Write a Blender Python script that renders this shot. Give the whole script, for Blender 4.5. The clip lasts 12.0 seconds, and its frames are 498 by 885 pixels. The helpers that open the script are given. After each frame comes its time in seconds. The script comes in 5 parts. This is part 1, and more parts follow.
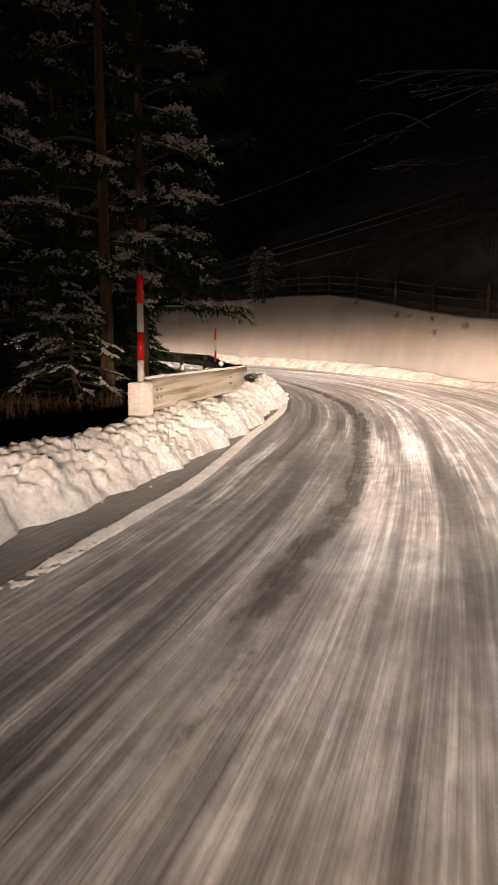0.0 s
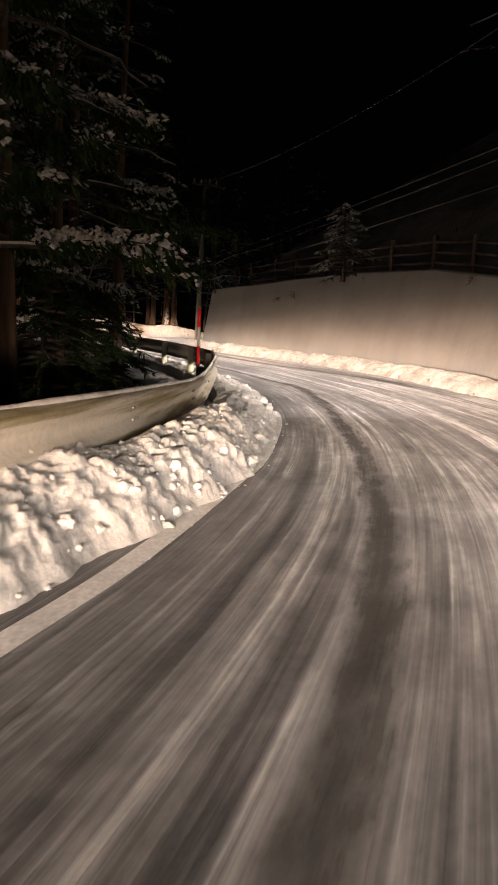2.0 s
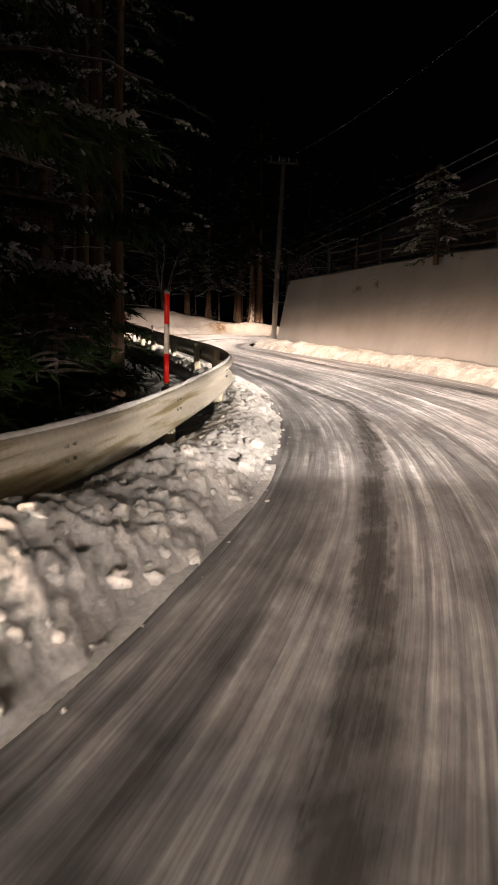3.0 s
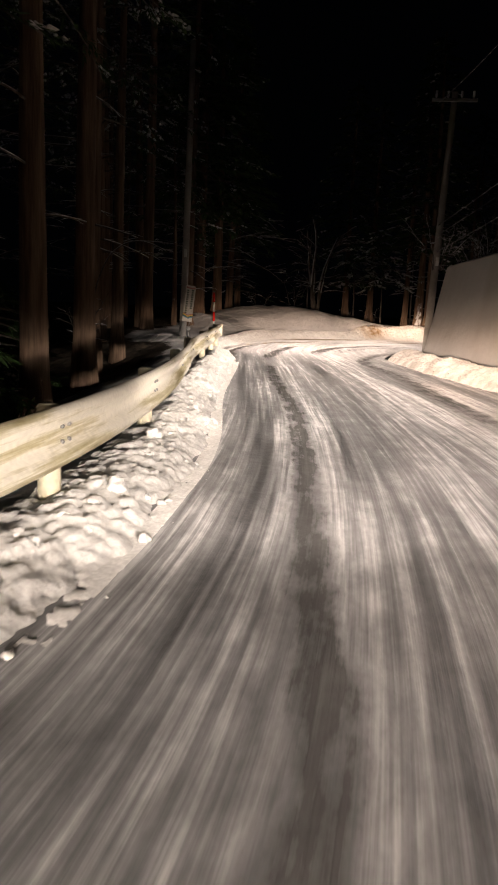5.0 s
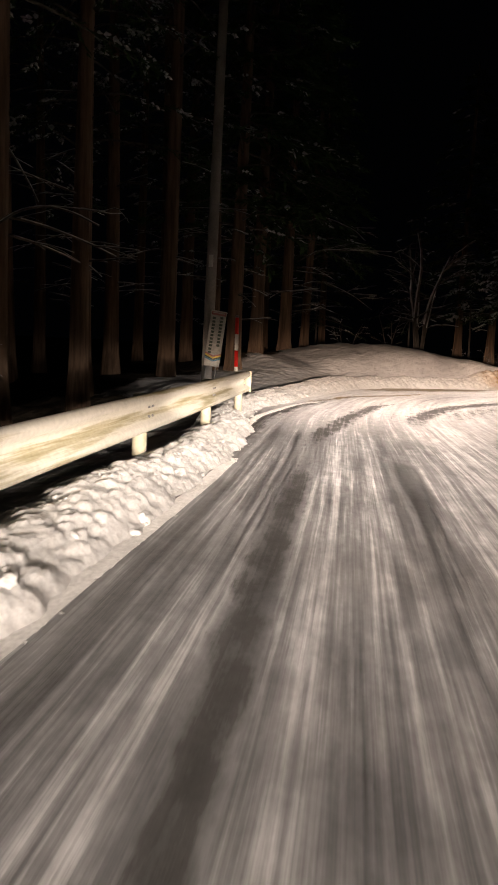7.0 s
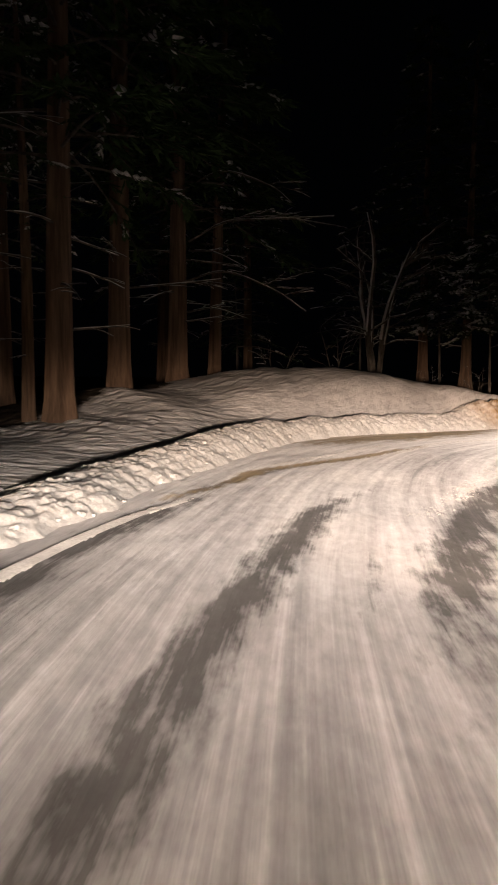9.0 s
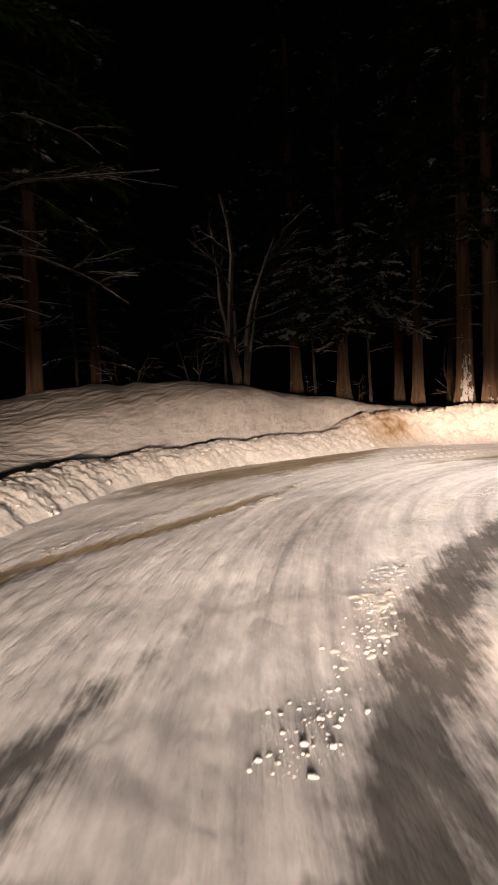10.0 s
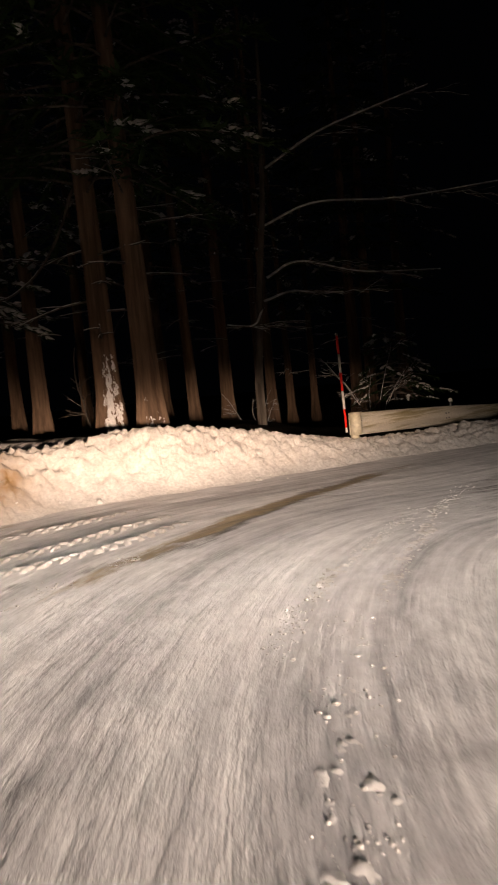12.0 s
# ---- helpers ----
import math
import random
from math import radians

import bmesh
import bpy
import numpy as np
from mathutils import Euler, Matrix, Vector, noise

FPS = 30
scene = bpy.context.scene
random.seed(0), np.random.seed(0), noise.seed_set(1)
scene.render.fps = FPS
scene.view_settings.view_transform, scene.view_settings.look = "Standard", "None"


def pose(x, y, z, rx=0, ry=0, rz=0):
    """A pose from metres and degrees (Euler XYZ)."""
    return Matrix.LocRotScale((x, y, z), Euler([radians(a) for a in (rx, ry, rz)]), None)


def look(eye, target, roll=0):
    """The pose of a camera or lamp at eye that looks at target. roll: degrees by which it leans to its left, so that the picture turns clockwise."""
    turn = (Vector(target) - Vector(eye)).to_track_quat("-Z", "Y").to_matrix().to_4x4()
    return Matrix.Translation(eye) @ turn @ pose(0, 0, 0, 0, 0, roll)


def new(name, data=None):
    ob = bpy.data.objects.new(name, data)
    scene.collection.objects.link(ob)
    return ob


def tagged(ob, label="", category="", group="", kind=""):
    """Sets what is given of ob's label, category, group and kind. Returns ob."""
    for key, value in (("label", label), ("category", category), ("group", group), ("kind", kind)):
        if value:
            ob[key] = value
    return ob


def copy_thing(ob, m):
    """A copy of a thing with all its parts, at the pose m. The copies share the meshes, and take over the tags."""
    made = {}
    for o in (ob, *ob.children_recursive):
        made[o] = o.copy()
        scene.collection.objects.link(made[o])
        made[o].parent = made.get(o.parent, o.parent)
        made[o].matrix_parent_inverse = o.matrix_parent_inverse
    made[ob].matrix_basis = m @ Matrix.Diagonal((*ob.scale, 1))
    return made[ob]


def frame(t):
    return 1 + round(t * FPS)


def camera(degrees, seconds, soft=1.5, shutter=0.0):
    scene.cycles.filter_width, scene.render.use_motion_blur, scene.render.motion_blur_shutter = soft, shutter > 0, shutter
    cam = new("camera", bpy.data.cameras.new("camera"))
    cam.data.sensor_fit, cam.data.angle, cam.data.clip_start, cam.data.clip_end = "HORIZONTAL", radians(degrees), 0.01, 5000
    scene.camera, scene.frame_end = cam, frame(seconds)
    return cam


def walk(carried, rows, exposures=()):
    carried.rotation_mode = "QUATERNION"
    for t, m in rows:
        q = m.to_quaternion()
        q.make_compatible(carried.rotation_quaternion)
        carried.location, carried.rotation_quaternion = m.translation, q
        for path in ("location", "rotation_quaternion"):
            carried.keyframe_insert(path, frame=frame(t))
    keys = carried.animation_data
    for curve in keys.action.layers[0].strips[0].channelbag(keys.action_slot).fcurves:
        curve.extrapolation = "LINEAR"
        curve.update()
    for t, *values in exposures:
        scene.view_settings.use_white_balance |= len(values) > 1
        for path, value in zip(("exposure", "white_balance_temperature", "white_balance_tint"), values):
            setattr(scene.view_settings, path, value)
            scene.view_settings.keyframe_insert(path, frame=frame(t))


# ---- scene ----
cam = camera(40.566, 12.0, 1.8, 0.14)


def carried_at(x, y, z, yaw, pitch, roll):
    """A pose from a place and degrees: yaw to the left of +y, pitch up, roll to the left."""
    a, b = radians(yaw), radians(pitch)
    ahead = Vector((-math.sin(a) * math.cos(b), math.cos(a) * math.cos(b), math.sin(b)))
    eye = Vector((x, y, z))
    return look(eye, eye + ahead, roll)


PATH = [
    (0.0, carried_at(0.000, 0.000, 1.213, 0.00, -8.95, 0.79)),
    (0.5, carried_at(0.450, 2.019, 1.205, 0.81, -9.29, 2.03)),
    (1.0, carried_at(0.884, 4.056, 1.210, 2.91, -9.47, 2.66)),
    (1.5, carried_at(1.298, 6.060, 1.216, 6.37, -9.32, 2.65)),
    (2.0, carried_at(1.598, 8.015, 1.189, 9.61, -9.98, 2.87)),
    (2.5, carried_at(1.797, 9.993, 1.182, 13.39, -10.39, 3.13)),
    (2.7, carried_at(1.845, 10.804, 1.185, 15.20, -10.49, 2.96)),
    (3.0, carried_at(1.929, 12.035, 1.194, 18.66, -10.59, 1.87)),
    (3.5, carried_at(1.991, 14.111, 1.200, 24.02, -10.67, 0.84)),
    (4.0, carried_at(1.873, 16.184, 1.202, 27.51, -10.71, 1.83)),
    (4.3, carried_at(1.694, 17.404, 1.206, 29.45, -10.74, 2.75)),
    (4.5, carried_at(1.516, 18.198, 1.207, 31.14, -10.78, 2.73)),
    (5.0, carried_at(0.890, 20.092, 1.206, 34.43, -11.08, 2.74)),
    (5.5, carried_at(0.001, 22.070, 1.182, 37.45, -11.29, 3.64)),
    (6.0, carried_at(-1.061, 24.019, 1.153, 39.62, -10.57, 4.24)),
    (6.5, carried_at(-2.163, 25.940, 1.197, 41.93, -9.47, 4.25)),
    (6.7, carried_at(-2.652, 26.708, 1.209, 42.65, -8.85, 4.17)),
    (7.0, carried_at(-3.397, 27.867, 1.207, 43.23, -8.14, 2.74)),
    (7.5, carried_at(-4.673, 29.802, 1.201, 43.58, -7.41, 1.07)),
    (8.0, carried_at(-5.973, 31.731, 1.207, 43.87, -6.89, 1.56)),
    (8.3, carried_at(-6.739, 32.895, 1.216, 43.49, -6.52, 2.06)),
    (8.5, carried_at(-7.230, 33.680, 1.215, 42.56, -6.21, 1.75)),
    (9.0, carried_at(-8.365, 35.638, 1.204, 38.98, -5.43, 0.74)),
    (9.5, carried_at(-9.287, 37.545, 1.207, 34.44, -4.70, -0.67)),
    (10.0, carried_at(-9.948, 39.361, 1.214, 29.16, -4.16, -1.94)),
    (10.5, carried_at(-10.377, 41.022, 1.203, 23.59, -3.80, -2.84)),
    (11.0, carried_at(-10.638, 42.606, 1.184, 17.67, -3.67, -3.97)),
    (11.5, carried_at(-10.951, 44.185, 1.182, 9.10, -3.99, -4.73)),
    (12.0, carried_at(-11.488, 45.704, 1.169, -1.24, -4.30, -5.62)),
]
walk(cam, PATH)

# place, heading, and power of the foreground and the far light of the added spots
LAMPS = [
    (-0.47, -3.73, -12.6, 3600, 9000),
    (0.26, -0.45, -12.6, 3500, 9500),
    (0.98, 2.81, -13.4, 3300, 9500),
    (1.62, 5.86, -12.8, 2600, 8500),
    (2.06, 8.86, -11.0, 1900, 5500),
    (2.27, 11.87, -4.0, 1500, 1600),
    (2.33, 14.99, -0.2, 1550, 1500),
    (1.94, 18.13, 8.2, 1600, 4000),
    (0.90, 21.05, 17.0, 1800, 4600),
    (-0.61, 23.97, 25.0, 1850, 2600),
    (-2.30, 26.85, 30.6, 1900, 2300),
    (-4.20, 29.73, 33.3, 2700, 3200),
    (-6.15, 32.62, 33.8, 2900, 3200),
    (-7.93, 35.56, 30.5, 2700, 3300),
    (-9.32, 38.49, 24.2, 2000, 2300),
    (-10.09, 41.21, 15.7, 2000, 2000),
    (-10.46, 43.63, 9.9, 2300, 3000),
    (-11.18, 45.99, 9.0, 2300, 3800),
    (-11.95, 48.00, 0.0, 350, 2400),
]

# ---- light: still spots along the drive in place of the car's moving headlamps, on a moonless night ----
world = bpy.data.worlds.new("night")
scene.world = world
world.use_nodes = True
world.node_tree.nodes["Background"].inputs[0].default_value = (0.012, 0.015, 0.022, 1)
world.node_tree.nodes["Background"].inputs[1].default_value = 0.02

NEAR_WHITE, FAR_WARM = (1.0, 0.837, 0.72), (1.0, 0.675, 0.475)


def stand_in_lamp(x, y, heading, beams):
    """Still spot beams in place of moving headlamps, with added fills. heading: degrees to the left of +y; a beam:
    name, power, colour, degrees that it points down, width of its cone, half its height.
    """
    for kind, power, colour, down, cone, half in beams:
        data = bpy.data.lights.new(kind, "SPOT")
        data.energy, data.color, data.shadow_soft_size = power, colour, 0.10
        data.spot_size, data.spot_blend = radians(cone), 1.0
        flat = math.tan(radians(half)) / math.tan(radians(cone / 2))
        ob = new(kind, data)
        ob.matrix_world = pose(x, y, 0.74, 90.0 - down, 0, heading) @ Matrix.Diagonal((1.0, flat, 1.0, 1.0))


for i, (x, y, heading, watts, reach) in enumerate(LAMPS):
    # upward light, its power set place by place to brighten or dim the trees
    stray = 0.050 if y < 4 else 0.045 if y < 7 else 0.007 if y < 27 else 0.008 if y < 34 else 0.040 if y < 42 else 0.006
    foreground = ("stand_in_lamp", watts * 0.12, NEAR_WHITE, 10.0, 135, 15.0)
    stand_in_lamp(x, y, heading, (foreground, ("stand_in_far", reach * 0.52, FAR_WARM, 1.2, 58, 5.4),
                             ("stand_in_stray", watts * stray, FAR_WARM, -4.0 if y < 34 else 2.0, 110, 47.0)))
    if 20 < y < 25:                                          # added fill, aimed to make a bright patch on the wall's end
        stand_in_lamp(x, y, 16.0, (("wall_fill", 3000, FAR_WARM, 2.2, 18, 4.2),))
    if 14 < y < 37:                                          # added fills that brighten the low rail and bank inside the long bend
        stand_in_lamp(x, y, heading + 16.0, (("bank_fill", 850 if y < 25 else 900, NEAR_WHITE, 5.0, 120, 8.0),))
        stand_in_lamp(x, y, heading + 28.0, (("bank_fill_low", 540 if y < 22 else 300 if y < 27 else 120, NEAR_WHITE, 12.0, 100, 7.0),))
    # extra foreground spots added halfway between, to even out the pools of light
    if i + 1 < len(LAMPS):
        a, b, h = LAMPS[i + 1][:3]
        stand_in_lamp((x + a) / 2, (y + b) / 2, (heading + h) / 2, (foreground,))


# ---- materials ----
def material(name):
    m = bpy.data.materials.new(name)
    m.use_nodes = True
    nt = m.node_tree
    return m, nt, nt.nodes["Principled BSDF"]


def ramp(nt, src, stops):
    r = nt.nodes.new("ShaderNodeValToRGB")
    while len(r.color_ramp.elements) < len(stops):
        r.color_ramp.elements.new(0.5)
    for e, (p, c) in zip(r.color_ramp.elements, stops):
        e.position = p
        e.color = (*c, 1) if len(c) == 3 else (c[0], c[0], c[0], 1)
    nt.links.new(src, r.inputs[0])
    return r.outputs[0]


def noise_of(nt, scale, detail=4, stretch=None, coords="Object", rough=0.55):
    tc = nt.nodes.new("ShaderNodeTexCoord")
    src = tc.outputs[coords]
    if stretch:
        mp = nt.nodes.new("ShaderNodeMapping")
        mp.inputs["Scale"].default_value = stretch
        nt.links.new(src, mp.inputs[0])
        src = mp.outputs[0]
    n = nt.nodes.new("ShaderNodeTexNoise")
    n.inputs["Scale"].default_value, n.inputs["Detail"].default_value = scale, detail
    n.inputs["Roughness"].default_value = rough
    nt.links.new(src, n.inputs["Vector"])
    return n.outputs["Fac"]


def mix(nt, fac, a, b, mode="MIX"):
    m = nt.nodes.new("ShaderNodeMix")
    m.data_type, m.blend_type = "RGBA", mode
    for sock, v in ((m.inputs["Factor"], fac), (m.inputs[6], a), (m.inputs[7], b)):
        if isinstance(v, (int, float)):
            sock.default_value = v
        elif isinstance(v, tuple):
            sock.default_value = (*v, 1)
        else:
            nt.links.new(v, sock)
    return m.outputs[2]


def bump(nt, bsdf, height, strength, distance, under=None):
    b = nt.nodes.new("ShaderNodeBump")
    b.inputs["Strength"].default_value, b.inputs["Distance"].default_value = strength, distance
    nt.links.new(height, b.inputs["Height"])
    if under:
        nt.links.new(under, b.inputs["Normal"])
    nt.links.new(b.outputs[0], bsdf.inputs["Normal"])
    return b.outputs[0]


def two_scale(name, dark, light, coarse, fine, rough, bump_d=0.01, stretch=None, metal=0.0, spec=0.4):
    """A surface with stains at one scale, grain at another, and fine relief."""
    m, nt, b = material(name)
    c1 = ramp(nt, noise_of(nt, coarse, 4, stretch), [(0.35, dark), (0.65, light)])
    g = ramp(nt, noise_of(nt, fine, 3, stretch), [(0.3, (0.72,)), (0.7, (1.0,))])
    nt.links.new(mix(nt, 1.0, c1, g, "MULTIPLY"), b.inputs["Base Color"])
    b.inputs["Roughness"].default_value, b.inputs["Metallic"].default_value = rough, metal
    b.inputs["Specular IOR Level"].default_value = spec
    b.inputs["Diffuse Roughness"].default_value = 0.9 if rough > 0.7 else 0.0
    bump(nt, b, noise_of(nt, fine, 5, stretch), 0.5, bump_d)
    return m


SNOW_SOFT = 0.03            # how far light creeps through snow, in metres


def stained(m):
    """Brown meltwater stain where the mesh says so."""
    nt = m.node_tree
    b = nt.nodes["Principled BSDF"]
    at = nt.nodes.new("ShaderNodeAttribute")
    at.attribute_name = "stain"
    clean = b.inputs["Base Color"].links[0].from_socket
    blot = mix(nt, 1.0, at.outputs["Color"], ramp(nt, noise_of(nt, 3.0, 5), [(0.3, (0.2,)), (0.6, (1.0,))]), "MULTIPLY")
    nt.links.new(mix(nt, blot, clean, (0.28, 0.18, 0.08)), b.inputs["Base Color"])
    return m


def soften(m):
    """Lets light creep through heaped snow."""
    b = m.node_tree.nodes["Principled BSDF"]
    b.inputs["Subsurface Weight"].default_value = 0.6
    b.inputs["Subsurface Radius"].default_value = (1.0, 0.96, 0.92)
    b.inputs["Subsurface Scale"].default_value = SNOW_SOFT
    return m


SNOW = two_scale("snow", (0.70, 0.71, 0.73), (0.86, 0.86, 0.87), 0.7, 9, 0.75, 0.03, spec=0.2)
SLOPE_SNOW = two_scale("patchy snow on a slope", (0.42, 0.41, 0.40), (0.76, 0.76, 0.77), 0.9, 3.5, 0.69, 0.10, spec=0.2)
SNOW_CLOD = stained(soften(two_scale("cloddy snow", (0.76, 0.755, 0.74), (0.88, 0.875, 0.86), 2.2, 24, 0.85, 0.022, spec=0.15)))
SNOW_DIRTY = two_scale("ploughed snow", (0.60, 0.58, 0.55), (0.82, 0.81, 0.80), 1.1, 22, 0.8, 0.01, spec=0.2)
SNOW_GRIMY = two_scale("snow mixed with grit", (0.44, 0.415, 0.385), (0.72, 0.70, 0.675), 2.4, 30, 0.85, 0.012, spec=0.2)
POST_CREAM = two_scale("cream post paint", (0.62, 0.58, 0.42), (0.76, 0.72, 0.58), 3.0, 20, 0.5, 0.002)
CONCRETE = two_scale("pale concrete", (0.55, 0.53, 0.50), (0.74, 0.72, 0.69), 2.5, 40, 0.85, 0.004)
WIRE_SNOW = two_scale("snow-crusted cable", (0.10, 0.10, 0.105), (0.32, 0.32, 0.32), 3, 40, 0.8, 0.002)
PAINT = two_scale("worn white line paint", (0.72, 0.71, 0.69), (0.86, 0.85, 0.83), 5, 40, 0.75, 0.002)
DEAD_GRASS = two_scale("dead grass", (0.11, 0.075, 0.045), (0.24, 0.17, 0.10), 6, 40, 0.9, 0.002)
UTILITY = two_scale("grey concrete pole", (0.26, 0.25, 0.235), (0.40, 0.385, 0.365), 2, 40, 0.85, 0.003)
INK = two_scale("faded dark green print", (0.06, 0.09, 0.07), (0.12, 0.15, 0.12), 9, 60, 0.6, 0.0005)
YELLOW = two_scale("yellow print", (0.62, 0.46, 0.05), (0.75, 0.58, 0.10), 9, 60, 0.5, 0.0005)
BLUE = two_scale("blue print", (0.06, 0.20, 0.32), (0.10, 0.28, 0.42), 9, 60, 0.5, 0.0005)
FADED_RED = two_scale("faded red print", (0.32, 0.12, 0.11), (0.46, 0.20, 0.18), 9, 60, 0.6, 0.0005)
RED = two_scale("red reflective film", (0.72, 0.018, 0.012), (0.85, 0.03, 0.02), 6, 60, 0.35, 0.0005)
WHITE = two_scale("white reflective film", (0.62, 0.64, 0.62), (0.80, 0.81, 0.80), 6, 60, 0.35, 0.0005)
GREY_STEEL = two_scale("galvanised steel", (0.22, 0.22, 0.22), (0.38, 0.38, 0.38), 4, 50, 0.55, 0.001, metal=0.5)
FENCE_WOOD = two_scale("weathered dark fence timber", (0.07, 0.05, 0.04), (0.16, 0.125, 0.10), 3, 30, 0.85, 0.004, (1, 1, 0.3))
BARK = two_scale("reddish cedar bark", (0.10, 0.063, 0.041), (0.25, 0.17, 0.115), 3.0, 14, 0.9, 0.03, (3, 3, 0.22))
GREY_BARK = two_scale("grey bark", (0.06, 0.05, 0.042), (0.17, 0.15, 0.13), 4.0, 18, 0.9, 0.02, (2, 2, 0.4))
NEEDLES = two_scale("dark cedar needles", (0.026, 0.054, 0.016), (0.062, 0.112, 0.038), 3.0, 20, 0.7, 0.01, spec=0.12)
TWIG_SNOW = two_scale("snow on twigs", (0.74, 0.74, 0.75), (0.90, 0.90, 0.91), 4.0, 30, 0.8, 0.01, spec=0.2)
BOARD = two_scale("weathered white board", (0.42, 0.43, 0.40), (0.60, 0.61, 0.57), 4, 30, 0.6, 0.001)
LENS = two_scale("clear reflector lens", (0.80, 0.82, 0.84), (0.92, 0.93, 0.94), 20, 80, 0.12, 0.0005)


def rail_material():
    """Cream paint with long level streaks of olive grime."""
    m, nt, b = material("cream guardrail paint")
    streaks = noise_of(nt, 1.0, 5, (0.35, 0.35, 9.0), rough=0.65)
    col = ramp(nt, streaks, [(0.34, (0.30, 0.26, 0.13)), (0.43, (0.52, 0.48, 0.33)), (0.49, (0.76, 0.73, 0.63)), (0.75, (0.84, 0.82, 0.75))])
    grain = ramp(nt, noise_of(nt, 28, 4), [(0.3, (0.84,)), (0.6, (1.0,))])
    nt.links.new(mix(nt, 1.0, col, grain, "MULTIPLY"), b.inputs["Base Color"])
    b.inputs["Roughness"].default_value = 0.5
    bump(nt, b, noise_of(nt, 2.5, 3), 0.4, 0.012)
    return m


CREAM = rail_material()


def wall_material():
    """Concrete under blown snow, with faint vertical runs and a few bare, wet spots."""
    m, nt, b = material("snow-dusted concrete")
    base = ramp(nt, noise_of(nt, 0.5, 4), [(0.3, (0.52, 0.505, 0.49)), (0.7, (0.64, 0.63, 0.62))])
    runs = ramp(nt, noise_of(nt, 1.3, 4, (1.5, 1.5, 0.12)), [(0.25, (0.92, 0.91, 0.90)), (0.6, (1, 1, 1))])
    grain = ramp(nt, noise_of(nt, 30, 3), [(0.3, (0.88,)), (0.7, (1.0,))])
    col = mix(nt, 1.0, mix(nt, 1.0, base, runs, "MULTIPLY"), grain, "MULTIPLY")
    nt.links.new(col, b.inputs["Base Color"])
    b.inputs["Roughness"].default_value = 0.85
    b.inputs["Specular IOR Level"].default_value = 0.2
    n1 = bump(nt, b, noise_of(nt, 3, 5), 0.35, 0.05)
    bump(nt, b, noise_of(nt, 40, 3), 0.4, 0.006, n1)
    return m


WALL = wall_material()


def road_material():
    """Packed snow and ice on asphalt. The map's u is metres from the road's left edge, v metres along it."""
    m, nt, b = material("packed snow and ice on asphalt")
    tc = nt.nodes.new("ShaderNodeTexCoord")

    def streak(su, sv, detail, rough=0.6):
        mp = nt.nodes.new("ShaderNodeMapping")
        mp.inputs["Scale"].default_value = (su, sv, 1)
        nt.links.new(tc.outputs["UV"], mp.inputs[0])
        n = nt.nodes.new("ShaderNodeTexNoise")
        n.inputs["Scale"].default_value, n.inputs["Detail"].default_value = 1.0, detail
        n.inputs["Roughness"].default_value = rough
        nt.links.new(mp.outputs[0], n.inputs["Vector"])
        return n.outputs["Fac"]

    def calc(op, a, c):
        n = nt.nodes.new("ShaderNodeMath")
        n.operation = op
        for sock, v in zip(n.inputs, (a, c)):
            if isinstance(v, (int, float)):
                sock.default_value = v
            else:
                nt.links.new(v, sock)
        return n.outputs[0]

    def span(value, lo, hi, to_lo, to_hi):
        n = nt.nodes.new("ShaderNodeMapRange")
        for key, v in (("From Min", lo), ("From Max", hi), ("To Min", to_lo), ("To Max", to_hi)):
            n.inputs[key].default_value = v
        nt.links.new(value, n.inputs["Value"])
        return n.outputs[0]

    def total(*terms):
        out = terms[0]
        for t in terms[1:]:
            out = calc("ADD", out, t)
        return out

    wide = streak(1.3, 0.07, 2)
    mid = streak(4.5, 0.13, 3, 0.6)
    fine = streak(15.0, 0.24, 3, 0.65)
    hair = streak(46.0, 0.7, 2, 0.6)
    broken = streak(7.0, 2.2, 5, 0.65)
    lumps = streak(11.0, 6.0, 4)
    at = nt.nodes.new("ShaderNodeSeparateXYZ")
    nt.links.new(tc.outputs["UV"], at.inputs[0])
    far = span(at.outputs[1], 55.0, 62.0, 0.0, 1.0)          # past the second bend the snow lies thicker
    near = calc("SUBTRACT", 1.0, far)
    worn = nt.nodes.new("ShaderNodeAttribute")
    worn.attribute_name = "worn"
    # how much snow is left: long streaks at four widths, broken up along their length
    snow = total(calc("MULTIPLY", wide, 0.22), calc("MULTIPLY", mid, 0.26), calc("MULTIPLY", fine, 0.30), calc("MULTIPLY", hair, 0.14), calc("MULTIPLY", broken, 0.16), -0.03)
    snow = calc("ADD", snow, calc("MULTIPLY", span(at.outputs[0], 0.6, 3.0, -0.045, 0.012), near))
    snow = calc("SUBTRACT", snow, span(at.outputs[0], 0.06, -0.04, 0.0, 0.10))
    film = ramp(nt, snow, [(0.385, (0.095, 0.095, 0.098)), (0.445, (0.185, 0.186, 0.190)), (0.49, (0.285, 0.285, 0.29)), (0.53, (0.44, 0.44, 0.445)), (0.60, (0.76, 0.76, 0.76))])
    # rutted, crumbly packed snow with icy patches between
    crust = total(calc("MULTIPLY", streak(1.5, 0.10, 3), 0.30), calc("MULTIPLY", streak(6.0, 0.22, 4, 0.65), 0.44), calc("MULTIPLY", streak(9.0, 2.6, 5, 0.7), 0.26))
    apron = calc("MULTIPLY", span(at.outputs[0], 0.4, 2.4, 0.075, 0.0), span(at.outputs[1], 63.0, 67.0, 0.0, 1.0))
    crust = calc("ADD", crust, apron)                        # the plough has spread snow along the bank past the bend
